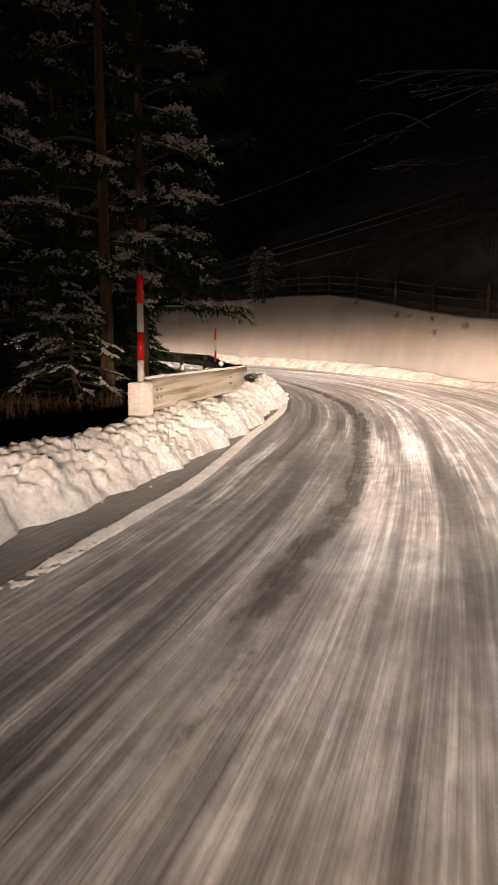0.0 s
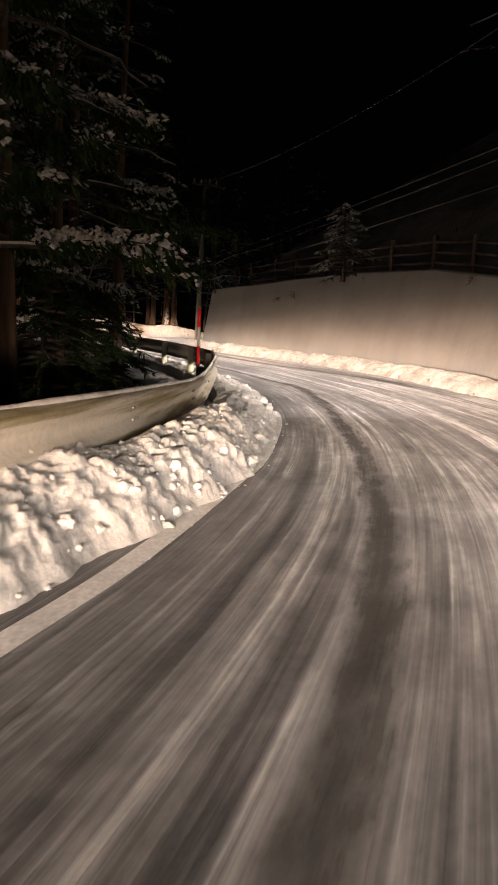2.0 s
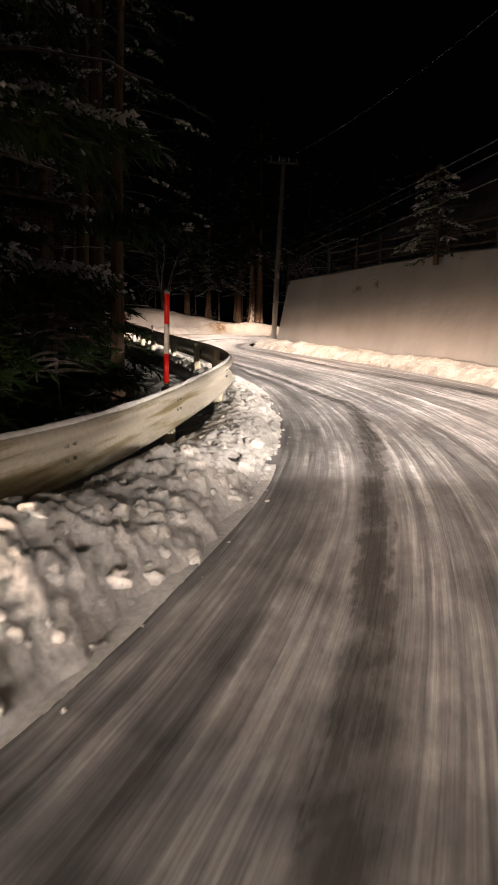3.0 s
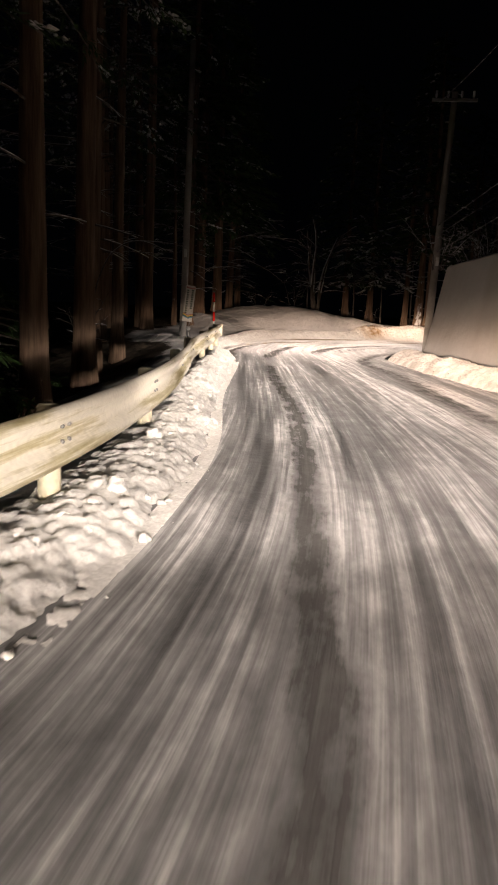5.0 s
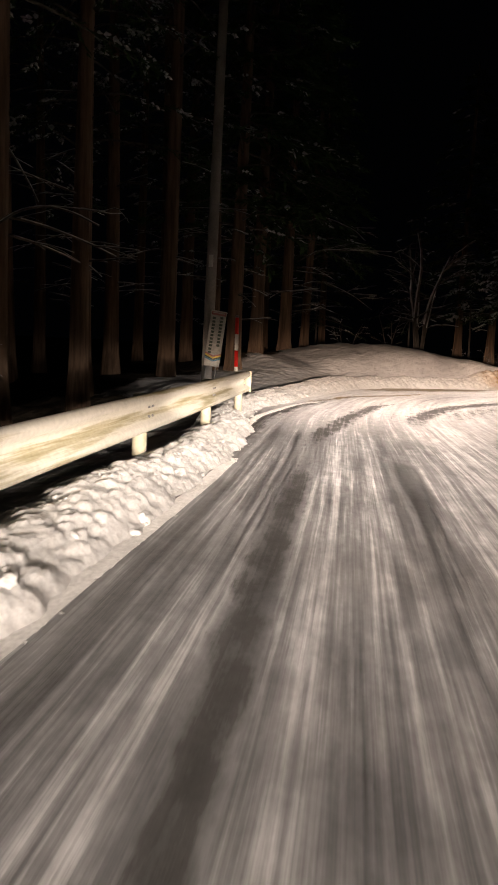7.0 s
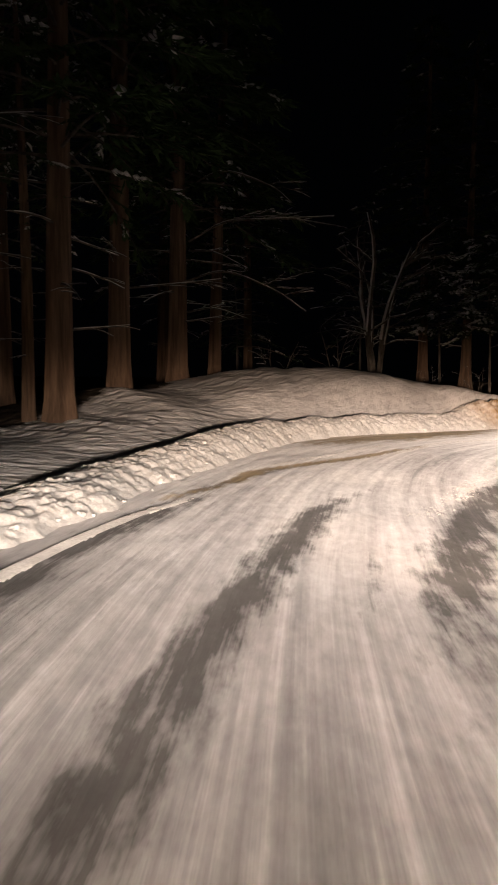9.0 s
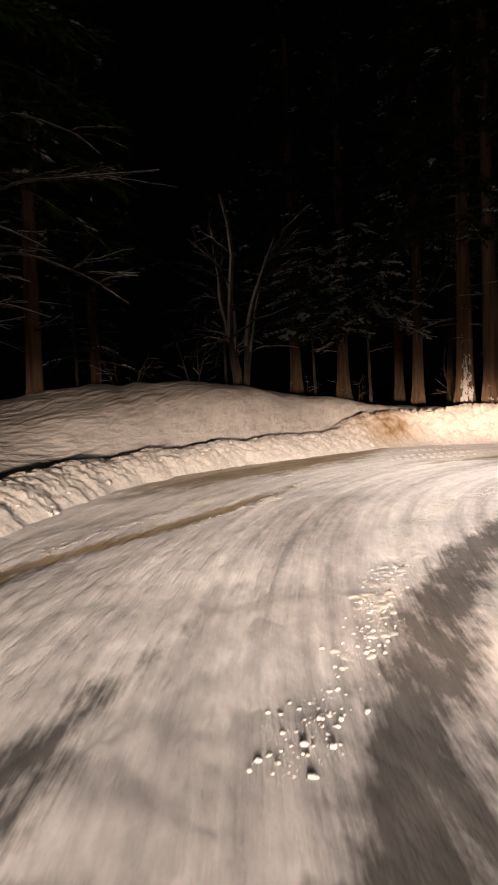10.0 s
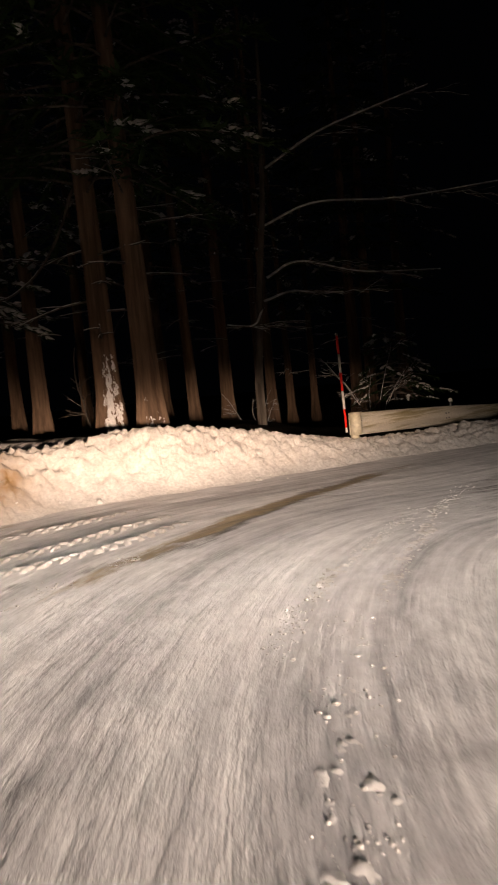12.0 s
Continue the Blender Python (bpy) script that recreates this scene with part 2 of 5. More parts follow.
    thick = ramp(nt, crust, [(0.38, (0.32, 0.322, 0.33)), (0.45, (0.51, 0.51, 0.52)), (0.51, (0.64, 0.64, 0.645)), (0.58, (0.79, 0.79, 0.79))])
    col = mix(nt, far, film, thick)
    # wheel tracks worn to wet asphalt, and a patch of painted shade, frayed along their edges
    frayed = total(calc("MULTIPLY", worn.outputs["Fac"], 1.24), calc("MULTIPLY", calc("MULTIPLY", calc("SUBTRACT", fine, 0.5), 1.6), near), calc("MULTIPLY", calc("SUBTRACT", broken, 0.5), 2.2), calc("MULTIPLY", calc("SUBTRACT", hair, 0.5), 0.7))
    frayed = calc("MULTIPLY", span(frayed, 0.55, 1.10, 0.0, 0.86), span(worn.outputs["Fac"], 0.05, 0.35, 0.0, 1.0))
    col = mix(nt, frayed, col, (0.060, 0.058, 0.056))
    mud = nt.nodes.new("ShaderNodeAttribute")
    mud.attribute_name = "mud"
    soaked = total(mud.outputs["Fac"], calc("MULTIPLY", calc("SUBTRACT", broken, 0.5), 1.6), calc("MULTIPLY", calc("SUBTRACT", streak(3.0, 0.8, 3), 0.5), 1.0))
    soaked = calc("MULTIPLY", span(soaked, 0.22, 0.62, 0.0, 0.92), span(mud.outputs["Fac"], 0.03, 0.25, 0.0, 1.0))
    col = mix(nt, soaked, col, ramp(nt, broken, [(0.35, (0.16, 0.122, 0.070)), (0.65, (0.36, 0.29, 0.185))]))
    speck = ramp(nt, lumps, [(0.3, (0.80,)), (0.66, (1.0,))])
    nt.links.new(mix(nt, 1.0, col, speck, "MULTIPLY"), b.inputs["Base Color"])
    nt.links.new(ramp(nt, snow, [(0.38, (0.34,)), (0.52, (0.66,))]), b.inputs["Roughness"])
    b.inputs["Specular IOR Level"].default_value = 0.3
    b.inputs["Diffuse Roughness"].default_value = 1.0
    clots = calc("MULTIPLY", span(streak(8.0, 1.8, 4, 0.6), 0.46, 0.62, 0.0, 1.0), far)
    n1 = bump(nt, b, mix(nt, far, snow, crust), 0.6, 0.05)
    n2 = bump(nt, b, clots, 0.35, 0.010, n1)
    bump(nt, b, lumps, 0.6, 0.012, n2)
    return m


ROAD = road_material()


# ---- small helpers for meshes ----
class Geo:
    """Gathers vertices and faces for one mesh."""

    def __init__(self):
        self.v, self.f, self.n = [], [], 0

    def add(self, verts, faces):
        self.v.append(np.asarray(verts, float))
        self.f.extend([tuple(int(i) + self.n for i in face) for face in faces])
        self.n += len(verts)

    def mesh(self, name, mat, smooth=True):
        me = bpy.data.meshes.new(name)
        me.from_pydata(np.concatenate(self.v).tolist() if self.v else [], [], self.f)
        me.materials.append(mat)
        if smooth:
            me.polygons.foreach_set("use_smooth", [True] * len(me.polygons))
        me.update()
        return me


def tube(geo, points, radii, sides=8, cap=True):
    pts = np.asarray(points, float)
    n = len(pts)
    tan = np.gradient(pts, axis=0)
    tan /= np.linalg.norm(tan, axis=1)[:, None] + 1e-9
    ref = np.array([0, 0, 1.0]) if abs(tan[:, 2].mean()) < 0.8 else np.array([1.0, 0, 0])
    a = np.cross(tan, ref)
    a /= np.linalg.norm(a, axis=1)[:, None] + 1e-9
    b = np.cross(tan, a)
    ang = np.arange(sides) / sides * 2 * math.pi
    r = np.broadcast_to(np.asarray(radii, float), (n,))
    rings = pts[:, None] + r[:, None, None] * (np.cos(ang)[None, :, None] * a[:, None] + np.sin(ang)[None, :, None] * b[:, None])
    faces = []
    for i in range(n - 1):
        for k in range(sides):
            j = (k + 1) % sides
            faces.append((i * sides + k, (i + 1) * sides + k, (i + 1) * sides + j, i * sides + j))
    if cap:
        faces.append(tuple(range(sides)))
        faces.append(tuple(reversed(range((n - 1) * sides, n * sides))))
    geo.add(rings.reshape(-1, 3), faces)


def grid_faces(rows, cols):
    return [(i * cols + k, i * cols + k + 1, (i + 1) * cols + k + 1, (i + 1) * cols + k) for i in range(rows - 1) for k in range(cols - 1)]


def box(geo, size, m, bevel=0.0):
    bm = bmesh.new()
    bmesh.ops.create_cube(bm, size=1.0, matrix=Matrix.Diagonal((*size, 1)))
    if bevel:
        bmesh.ops.bevel(bm, geom=bm.edges[:], offset=bevel, segments=2, profile=0.6, affect="EDGES")
    bm.verts.index_update()
    geo.add([tuple(m @ v.co) for v in bm.verts], [tuple(v.index for v in f.verts) for f in bm.faces])
    bm.free()


def curve(points, count):
    """A smooth line through the points (Catmull-Rom), with count samples."""
    p = np.asarray(points, float)
    q = np.vstack([2 * p[0] - p[1], p, 2 * p[-1] - p[-2]])
    out = []
    for t in np.linspace(0, len(p) - 1 - 1e-9, count):
        i = int(t)
        u = t - i
        a, b, c, d = q[i:i + 4]
        out.append(0.5 * (2 * b + (c - a) * u + (2 * a - 5 * b + 4 * c - d) * u * u + (3 * b - a - 3 * c + d) * u ** 3))
    return np.array(out)


def even(line, step):
    """The same line with points at even steps."""
    d = np.r_[0, np.cumsum(np.linalg.norm(np.diff(line, axis=0), axis=1))]
    s = np.arange(0, d[-1], step)
    return np.stack([np.interp(s, d, line[:, k]) for k in range(line.shape[1])], 1)


def side(line):
    """Unit vectors to the right of the way along a plan line."""
    t = np.gradient(line[:, :2], axis=0)
    t /= np.linalg.norm(t, axis=1)[:, None] + 1e-9
    return np.stack([t[:, 1], -t[:, 0]], 1)


def part(name, geo, mat, parent=None, label="", smooth=True):
    ob = new(name, geo.mesh(name, mat, smooth))
    if parent:
        ob.parent = parent
    if label:
        ob["label"] = label
    return ob


def smooth_step(x, a, b):
    t = np.clip((x - a) / (b - a), 0, 1)
    return t * t * (3 - 2 * t)


def flat_noise(x, y, scale, seed=0.0):
    return noise.noise((x * scale, y * scale, seed))


# ---- the road between its two edges ----
EDGES = [((-8, -14), (5, -18)), ((-3.6, -4), (10, -6)), ((-1.12, 3.0), (11.5, 4)), ((-0.1, 7.1), (10.3, 9)), ((0.5, 10.5), (8.2, 13.2)),
         ((0.7, 13.2), (6.4, 15.8)), ((0.5, 16.2), (5.0, 18.6)), ((-0.3, 19.7), (3.9, 21.6)), ((-2.3, 24), (2.3, 25.6)), ((-5, 27.8), (-0.4, 30)),
         ((-8.5, 33), (-3.9, 34.2)), ((-11.9, 37.4), (-6.9, 38.2)), ((-12.95, 39.6), (-7.6, 39.9)), ((-14.35, 42.2), (-7.9, 41.5)), ((-15.9, 47), (-7.2, 44.6)), ((-15.0, 51.0), (-5.8, 46.6)),
         ((-13.7, 53.6), (-4.6, 48.0)), ((-10.8, 54.9), (-3, 49.6)), ((-5, 57.6), (1.5, 53)), ((4, 64), (8, 58.5)), ((14, 74), (18, 68))]
LEFT = curve([e[0] for e in EDGES], 720)
RIGHT = curve([e[1] for e in EDGES], 720)
LEFT_LINE, RIGHT_LINE = even(LEFT, 0.25), even(RIGHT, 0.25)


# dark ways, mostly wheel tracks worn through to wet asphalt: the way, half width, depth
WORN_AND_SHADED = [([(-0.6, 0.5), (0.15, 3.2), (0.74, 4.9), (1.25, 7.4), (1.67, 10.0), (1.76, 12.2), (1.66, 14.2), (1.35, 16.4), (0.9, 19.0), (0.32, 21.2), (-0.43, 22.6), (-3.3, 27.2), (-4.86, 29.3), (-7.36, 32.8), (-8.8, 34.9)], 0.13, 1.0),
        ([(-7.9, 33.4), (-9.2, 35.5), (-9.6, 36.3), (-10.4, 37.9), (-11.1, 39.4), (-11.75, 41.0), (-11.98, 42.2), (-12.0, 43.4)], 0.21, 1.0),
        ([(-9.5, 37.3), (-10.1, 38.8), (-10.7, 40.2), (-10.95, 41.2)], 0.13, 0.8),
        ([(-8.6, 37.0), (-9.6, 38.9), (-10.25, 40.6), (-10.7, 42.2), (-10.9, 44.0), (-10.8, 45.2), (-10.72, 46.4), (-10.6, 47.6), (-10.3, 49.0)], 0.28, 1.0),
        # a broad, fainter dark band to the right of the track
        ([(-8.7, 38.3), (-9.5, 40.4), (-9.95, 42.4), (-10.1, 44.4), (-9.9, 46.6), (-9.3, 48.6)], 0.5, 0.62),
        ([(-8.0, 32.2), (-9.8, 34.55), (-10.85, 35.98), (-11.4, 36.8), (-11.9, 37.8), (-12.35, 38.7), (-12.75, 39.7), (-13.1, 40.9), (-13.3, 42.4)], 0.24, 0.95),
        ([(-12.4, 38.6), (-13.1, 40.3), (-13.45, 41.5), (-13.7, 42.8), (-13.62, 44.6), (-13.55, 46.0), (-13.6, 47.4)], 0.13, 0.9),
        ([(-14.0, 49.6), (-12.9, 50.4), (-12.1, 50.9), (-11.4, 52.0), (-10.3, 53.5), (-8.5, 55.0)], 0.15, 1.0),
        # not a track: unlit road ahead, its shade put into the colour
        ([(-9.9, 49.4), (-9.4, 51.0), (-8.9, 52.4), (-8.2, 53.6), (-7.0, 54.8)], 0.36, 0.6),
        ([(3.4, 21.6), (1.6, 25.2), (-1.2, 28.4), (-4.6, 33.6), (-6.5, 36.0), (-7.6, 38.5), (-8.2, 41.5), (-7.9, 44.0)], 0.30, 0.8)]


# brown meltwater and mud: the way and half width
MUDDY = [([(-15.9, 45.0), (-15.6, 46.3), (-15.5, 47.1), (-15.4, 48.1), (-15.0, 48.9), (-14.85, 50.4), (-14.6, 52.4), (-14.3, 53.6), (-13.6, 54.2)], 0.66, 1.0),
         ([(-12.9, 39.4), (-13.2, 40.3), (-13.4, 41.5), (-13.76, 42.6), (-13.66, 44.3), (-13.63, 45.5), (-13.6, 46.4), (-13.68, 47.6), (-13.6, 48.6)], 0.12, 0.9),
         ([(-13.3, 49.3), (-13.0, 49.7), (-12.7, 50.05), (-12.46, 50.5), (-12.1, 51.1), (-11.64, 51.8), (-11.06, 52.6), (-10.35, 53.3), (-9.46, 54.3), (-8.2, 55.2)], 0.11, 0.9)]


def road_height(x, y):
    return 0.012 * flat_noise(x, y, 0.9) + 0.006 * flat_noise(x, y, 3.1, 4)


def track_depth(xy, tracks):
    """How deep a place lies in a wheel track, mud or painted shade, 0 to 1."""
    worn = np.zeros(len(xy))
    for points, half, depth in tracks:
        line = even(curve(points, 300), 0.1)
        d, i = np.full(len(xy), 1e9), np.zeros(len(xy), int)
        for lo in range(0, len(xy), 8000):
            dd = np.linalg.norm(xy[lo:lo + 8000, None] - line[None], axis=2)
            i[lo:lo + 8000], d[lo:lo + 8000] = dd.argmin(1), dd.min(1)
        ends = np.clip(np.minimum(i, len(line) - 1 - i) / 28, 0, 1)
        worn = np.maximum(worn, depth * ends * np.exp(-(d / half) ** 2 * 0.8))
    return worn


def road():
    cols = 170
    w = np.linspace(0, 1, cols)
    under = LEFT - side(LEFT) * (0.5 + 0.7 * (1 - smooth_step(LEFT[:, 1], 3, 7)))[:, None]   # the road goes on under the snow banks
    pts = under[:, None] * (1 - w)[None, :, None] + RIGHT[:, None] * w[None, :, None]
    along = np.r_[0, np.cumsum(np.linalg.norm(np.diff(LEFT * 0.7 + RIGHT * 0.3, axis=0), axis=1))]
    flat = pts.reshape(-1, 2)
    worn, mud = track_depth(flat, WORN_AND_SHADED), track_depth(flat, MUDDY)
    verts = [(x, y, road_height(x, y) - 0.008 * d) for (x, y), d in zip(flat, np.maximum(worn, mud))]
    calm = LEFT.copy()                                      # the streaks follow the traffic, not each kink of the edge
    for _ in range(900):
        calm[1:-1] = 0.5 * calm[1:-1] + 0.25 * (calm[:-2] + calm[2:])
    across = ((pts - calm[:, None]) * side(calm)[:, None]).sum(2)
    uvs = np.stack([across.ravel(), np.repeat(along, cols)], 1)
    geo = Geo()
    geo.add(verts, [tuple(reversed(f)) for f in grid_faces(len(pts), cols)])
    me = geo.mesh("road", ROAD)
    me.attributes.new("worn", "FLOAT", "POINT").data.foreach_set("value", worn)
    me.attributes.new("mud", "FLOAT", "POINT").data.foreach_set("value", mud)
    layer = me.uv_layers.new(name="UVMap")
    loops = np.empty(len(me.loops), int)
    me.loops.foreach_get("vertex_index", loops)
    layer.data.foreach_set("uv", uvs[loops].ravel())
    ob = new("road", me)
    return tagged(ob, "winding mountain road under packed snow and ice with worn wheel tracks", "road", kind="structure")


road()


# ---- the ground: one sheet to the horizon ----
def nearest(line, xy):
    """Distance to a plan line and the index of its nearest point."""
    d = np.full(len(xy), 1e9)
    idx = np.zeros(len(xy), int)
    for lo in range(0, len(xy), 4000):
        q = xy[lo:lo + 4000]
        dd = np.linalg.norm(q[:, None] - line[None, ::2], axis=2)
        idx[lo:lo + 4000] = dd.argmin(1) * 2
        d[lo:lo + 4000] = dd.min(1)
    return d, idx


def inside_road(xy):
    poly = np.vstack([LEFT[::6], RIGHT[::-6]])
    x, y = xy[:, 0], xy[:, 1]
    hit = np.zeros(len(xy), bool)
    for (x1, y1), (x2, y2) in zip(poly, np.roll(poly, -1, axis=0)):
        if y1 != y2:
            cross = ((y1 > y) != (y2 > y)) & (x < (x2 - x1) * (y - y1) / (y2 - y1) + x1)
            hit ^= cross
    return hit


def ground_height(xy):
    """Height of the snow and the forest floor beside the road."""
    dl, il = nearest(LEFT_LINE, xy)
    dr, ir = nearest(RIGHT_LINE, xy)
    left = dl < dr
    yl = LEFT_LINE[il, 1]
    late = smooth_step(yl, 35.5, 40)                       # past the first guardrail the bank is higher
    early = 1 - smooth_step(yl, 5.5, 9)
    drop = -0.75 * smooth_step(dl, 1.2, 4.0) - 0.05 * np.clip(dl - 4, 0, 14)
    zl = (1 - late) * ((1 - early) * drop + early * (0.12 - 0.02 * np.clip(dl, 0, 12))) + late * (0.10 + (0.20 + 0.28 * smooth_step(yl, 41, 46)) * smooth_step(dl, 0.9, 2.2) - 0.045 * np.clip(dl - 3.5, 0, 12))
    # the smooth mound in the outside of the bend
    for cx, cy, rx, ry, h, turn in MOUNDS:
        c, s = math.cos(radians(turn)), math.sin(radians(turn))
        u = ((xy[:, 0] - cx) * c + (xy[:, 1] - cy) * s) / rx
        v = (-(xy[:, 0] - cx) * s + (xy[:, 1] - cy) * c) / ry
        zl = zl + h * np.exp(-(u * u + v * v)) * smooth_step(dl, 0.8, 2.0) * left
    zl = zl - 0.42 * smooth_step(xy[:, 0], -11.6, -9.2) * late * smooth_step(dl, 0.6, 1.4)
    past_wall = smooth_step(RIGHT_LINE[ir, 1], 37.5, 40)
    zr = -0.3 * (1 - past_wall) + past_wall * (0.05 + 0.10 * np.clip(dr, 0, 25))
    z = np.where(left, zl, zr)
    rough = np.array([0.10 * noise.noise((x * 0.45, y * 0.45, 1)) + 0.05 * noise.noise((x * 1.4, y * 1.4, 5)) for x, y in xy])
    z = z + rough * smooth_step(np.minimum(dl, dr), 0.6, 2.5)
    # wind ripples on the deep snow past the first guardrail
    c, s = math.cos(radians(35)), math.sin(radians(35))
    ripple = np.array([1 - 2.2 * abs(noise.noise((2.6 * (x * c + y * s), 0.8 * (y * c - x * s), 9))) for x, y in xy])
    z = z + 0.03 * ripple * late * left * smooth_step(dl, 1.0, 2.2)
    near = smooth_step(np.minimum(dl, dr), 0.65, 1.25)      # the banks and the road cover the sheet near the edges
    z = z * near - 0.2 * (1 - near)
    return np.where(inside_road(xy), -0.25, z)


MOUNDS = [(-18.6, 50.6, 5.2, 2.0, 0.95, 62), (-19.2, 44.2, 1.5, 1.3, 0.32, 60)]


def ground():
    xs = np.r_[[-1500, -600, -250, -120], np.arange(-70, -30, 2.0), np.arange(-30, -25, 0.5), np.arange(-25, -11, 0.11), np.arange(-11, 10, 0.5), np.arange(10, 60, 2.0), [80, 150, 300, 700, 1500]]
    ys = np.r_[[-1500, -600, -250, -100], np.arange(-50, -4, 2.0), np.arange(-4, 41, 0.5), np.arange(41, 57, 0.11), np.arange(57, 66, 0.5), np.arange(66, 116, 2.0), [130, 180, 300, 700, 1500]]
    gx, gy = np.meshgrid(xs, ys)
    xy = np.stack([gx.ravel(), gy.ravel()], 1)
    z = ground_height(xy)
    far = smooth_step(np.abs(xy - (-10, 30)).max(1), 50, 110)
    z = z * (1 - far) + far * 0.4
    geo = Geo()
    geo.add(np.c_[xy, z], grid_faces(len(ys), len(xs)))
    me = geo.mesh("ground", ground_material())
    bare = me.attributes.new("bare", "FLOAT", "POINT")        # dark colour for bare earth and unlit ground inside the bends, snow elsewhere
    bare.data.foreach_set("value", [floor_darkened(x, y) for x, y in xy])
    return tagged(new("ground", me), "snowy ground beside the road, coloured dark where bare and unlit", "ground", kind="structure")


def floor_darkened(x, y):
    """How far the ground is coloured dark, for bare earth and for shade, 0 to 1."""
    inner = min(1.0, max(0.0, (-1.0 - 0.62 * max(0.0, y - 17) - x) / 0.8)) * min(1.0, max(0.0, (y - 6.8) / 0.8)) * min(1.0, max(0.0, (37.5 - y) / 1.5))
    if y < 47:
        wood = min(1.0, max(0.0, (-16.9 - 0.35 * (y - 40) - x) / 1.2)) * min(1.0, max(0.0, (y - 36) / 1.5))
    else:
        wood = max(min(1.0, max(0.0, (-21.5 - x) / 1.5)), min(1.0, max(0.0, (y - 57.0 + 0.35 * (x + 16)) / 1.2)))
    return max(inner, wood)


def ground_material():
    m, nt, b = material("snow and darkened forest floor")
    at = nt.nodes.new("ShaderNodeAttribute")
    at.attribute_name = "bare"
    snow = ramp(nt, noise_of(nt, 0.7, 4), [(0.35, (0.66, 0.665, 0.68)), (0.65, (0.82, 0.82, 0.83))])
    # this dark earth colour also paints in the shade on unlit ground
    dark_floor = ramp(nt, noise_of(nt, 5.0, 5), [(0.3, (0.025, 0.02, 0.015)), (0.7, (0.10, 0.08, 0.06))])
    edge = nt.nodes.new("ShaderNodeMath")
    edge.operation = "MULTIPLY"
    nt.links.new(at.outputs["Fac"], edge.inputs[0])
    nt.links.new(ramp(nt, noise_of(nt, 1.6, 6, rough=0.7), [(0.3, (0.55,)), (0.62, (1.6,))]), edge.inputs[1])
    nt.links.new(mix(nt, ramp(nt, edge.outputs[0], [(0.35, (0.0,)), (0.6, (1.0,))]), snow, dark_floor), b.inputs["Base Color"])
    b.inputs["Roughness"].default_value, b.inputs["Specular IOR Level"].default_value = 0.8, 0.2
    tc = nt.nodes.new("ShaderNodeTexCoord")
    mp = nt.nodes.new("ShaderNodeMapping")
    mp.inputs["Rotation"].default_value, mp.inputs["Scale"].default_value = (0, 0, radians(-35)), (7.5, 2.2, 2.2)
    nt.links.new(tc.outputs["Object"], mp.inputs[0])
    wind = nt.nodes.new("ShaderNodeTexNoise")
    wind.inputs["Scale"].default_value, wind.inputs["Detail"].default_value, wind.inputs["Roughness"].default_value = 1.0, 4, 0.5
    nt.links.new(mp.outputs[0], wind.inputs["Vector"])
    n1 = bump(nt, b, wind.outputs["Fac"], 0.85, 0.12)
    bump(nt, b, noise_of(nt, 7, 2), 0.3, 0.01, n1)
    return m


ground()


# ---- the retaining wall with the slope above it ----
def wall_top(y):
    return float(np.interp(y, [14, 18, 19.8, 22.7, 24.8, 27.5, 30.7, 33.2, 35.2, 38.8], [1.55, 1.66, 1.78, 2.13, 2.46, 2.84, 2.95, 2.87, 2.75, 2.62]))


R_WALL = RIGHT_LINE[(RIGHT_LINE[:, 1] > -4) & (RIGHT_LINE[:, 1] < 38.4) & (np.arange(len(RIGHT_LINE)) < 400)]
R_NORM = side(R_WALL)


def wall():
    geo = Geo()
    verts = []
    for p, n in zip(R_WALL, R_NORM):
        h = wall_top(p[1] + 1.0)
        for off, z in ((0.95, -0.15), (0.95 + 0.19 * h, h), (1.0 + 0.19 * h, h + 0.05), (1.35 + 0.19 * h, h + 0.06), (1.42 + 0.19 * h, h - 0.4), (1.6, -0.15)):
            q = p + n * off
            verts.append((q[0], q[1], z))
    geo.add(verts, [tuple(reversed(f)) for f in grid_faces(len(R_WALL), 6)] + [tuple(range(6)), tuple(reversed(range(len(verts) - 6, len(verts))))])
    tagged(part("wall_retaining", geo, WALL, smooth=False), "leaning pale concrete retaining wall dusted with blown snow", "wall", kind="structure")


wall()


def hillside():
    steps = np.r_[0, 0.5, 1.0, 2, 3, 4.5, 6, 8, 10, 13, 16, 20, 25, 32, 40]
    geo = Geo()
    verts = []
    for p, n in zip(R_WALL[::2], R_NORM[::2]):
        h = wall_top(p[1] + 1.0)
        for d in steps:
            q = p + n * (1.38 + 0.19 * h + d)
            z = h + 0.02 + 0.62 * d * min(1, d / 3) + 0.25 * min(1, d / 2) * flat_noise(q[0], q[1], 0.35, 2) + 0.12 * min(1, d) * flat_noise(q[0], q[1], 1.3, 3)
            verts.append((q[0], q[1], z))
    geo.add(verts, [tuple(reversed(f)) for f in grid_faces(len(R_WALL[::2]), len(steps))])
    tagged(part("hillside", geo, SLOPE_SNOW), "steep snowy slope above the retaining wall", "slope", kind="structure")


hillside()


# ---- ploughed snow along the edges ----
def cell_lumps(x, y, scale, seed):
    """Rounded clods: a dome over the middle of each cell."""
    d = noise.voronoi((x * scale, y * scale, seed))[0]
    edge = min(1.0, (d[1] - d[0]) / 0.2)
    return math.sqrt(max(0.0, 1.0 - (d[0] / 0.75) ** 2)) * (0.3 + 0.7 * edge * (2 - edge))


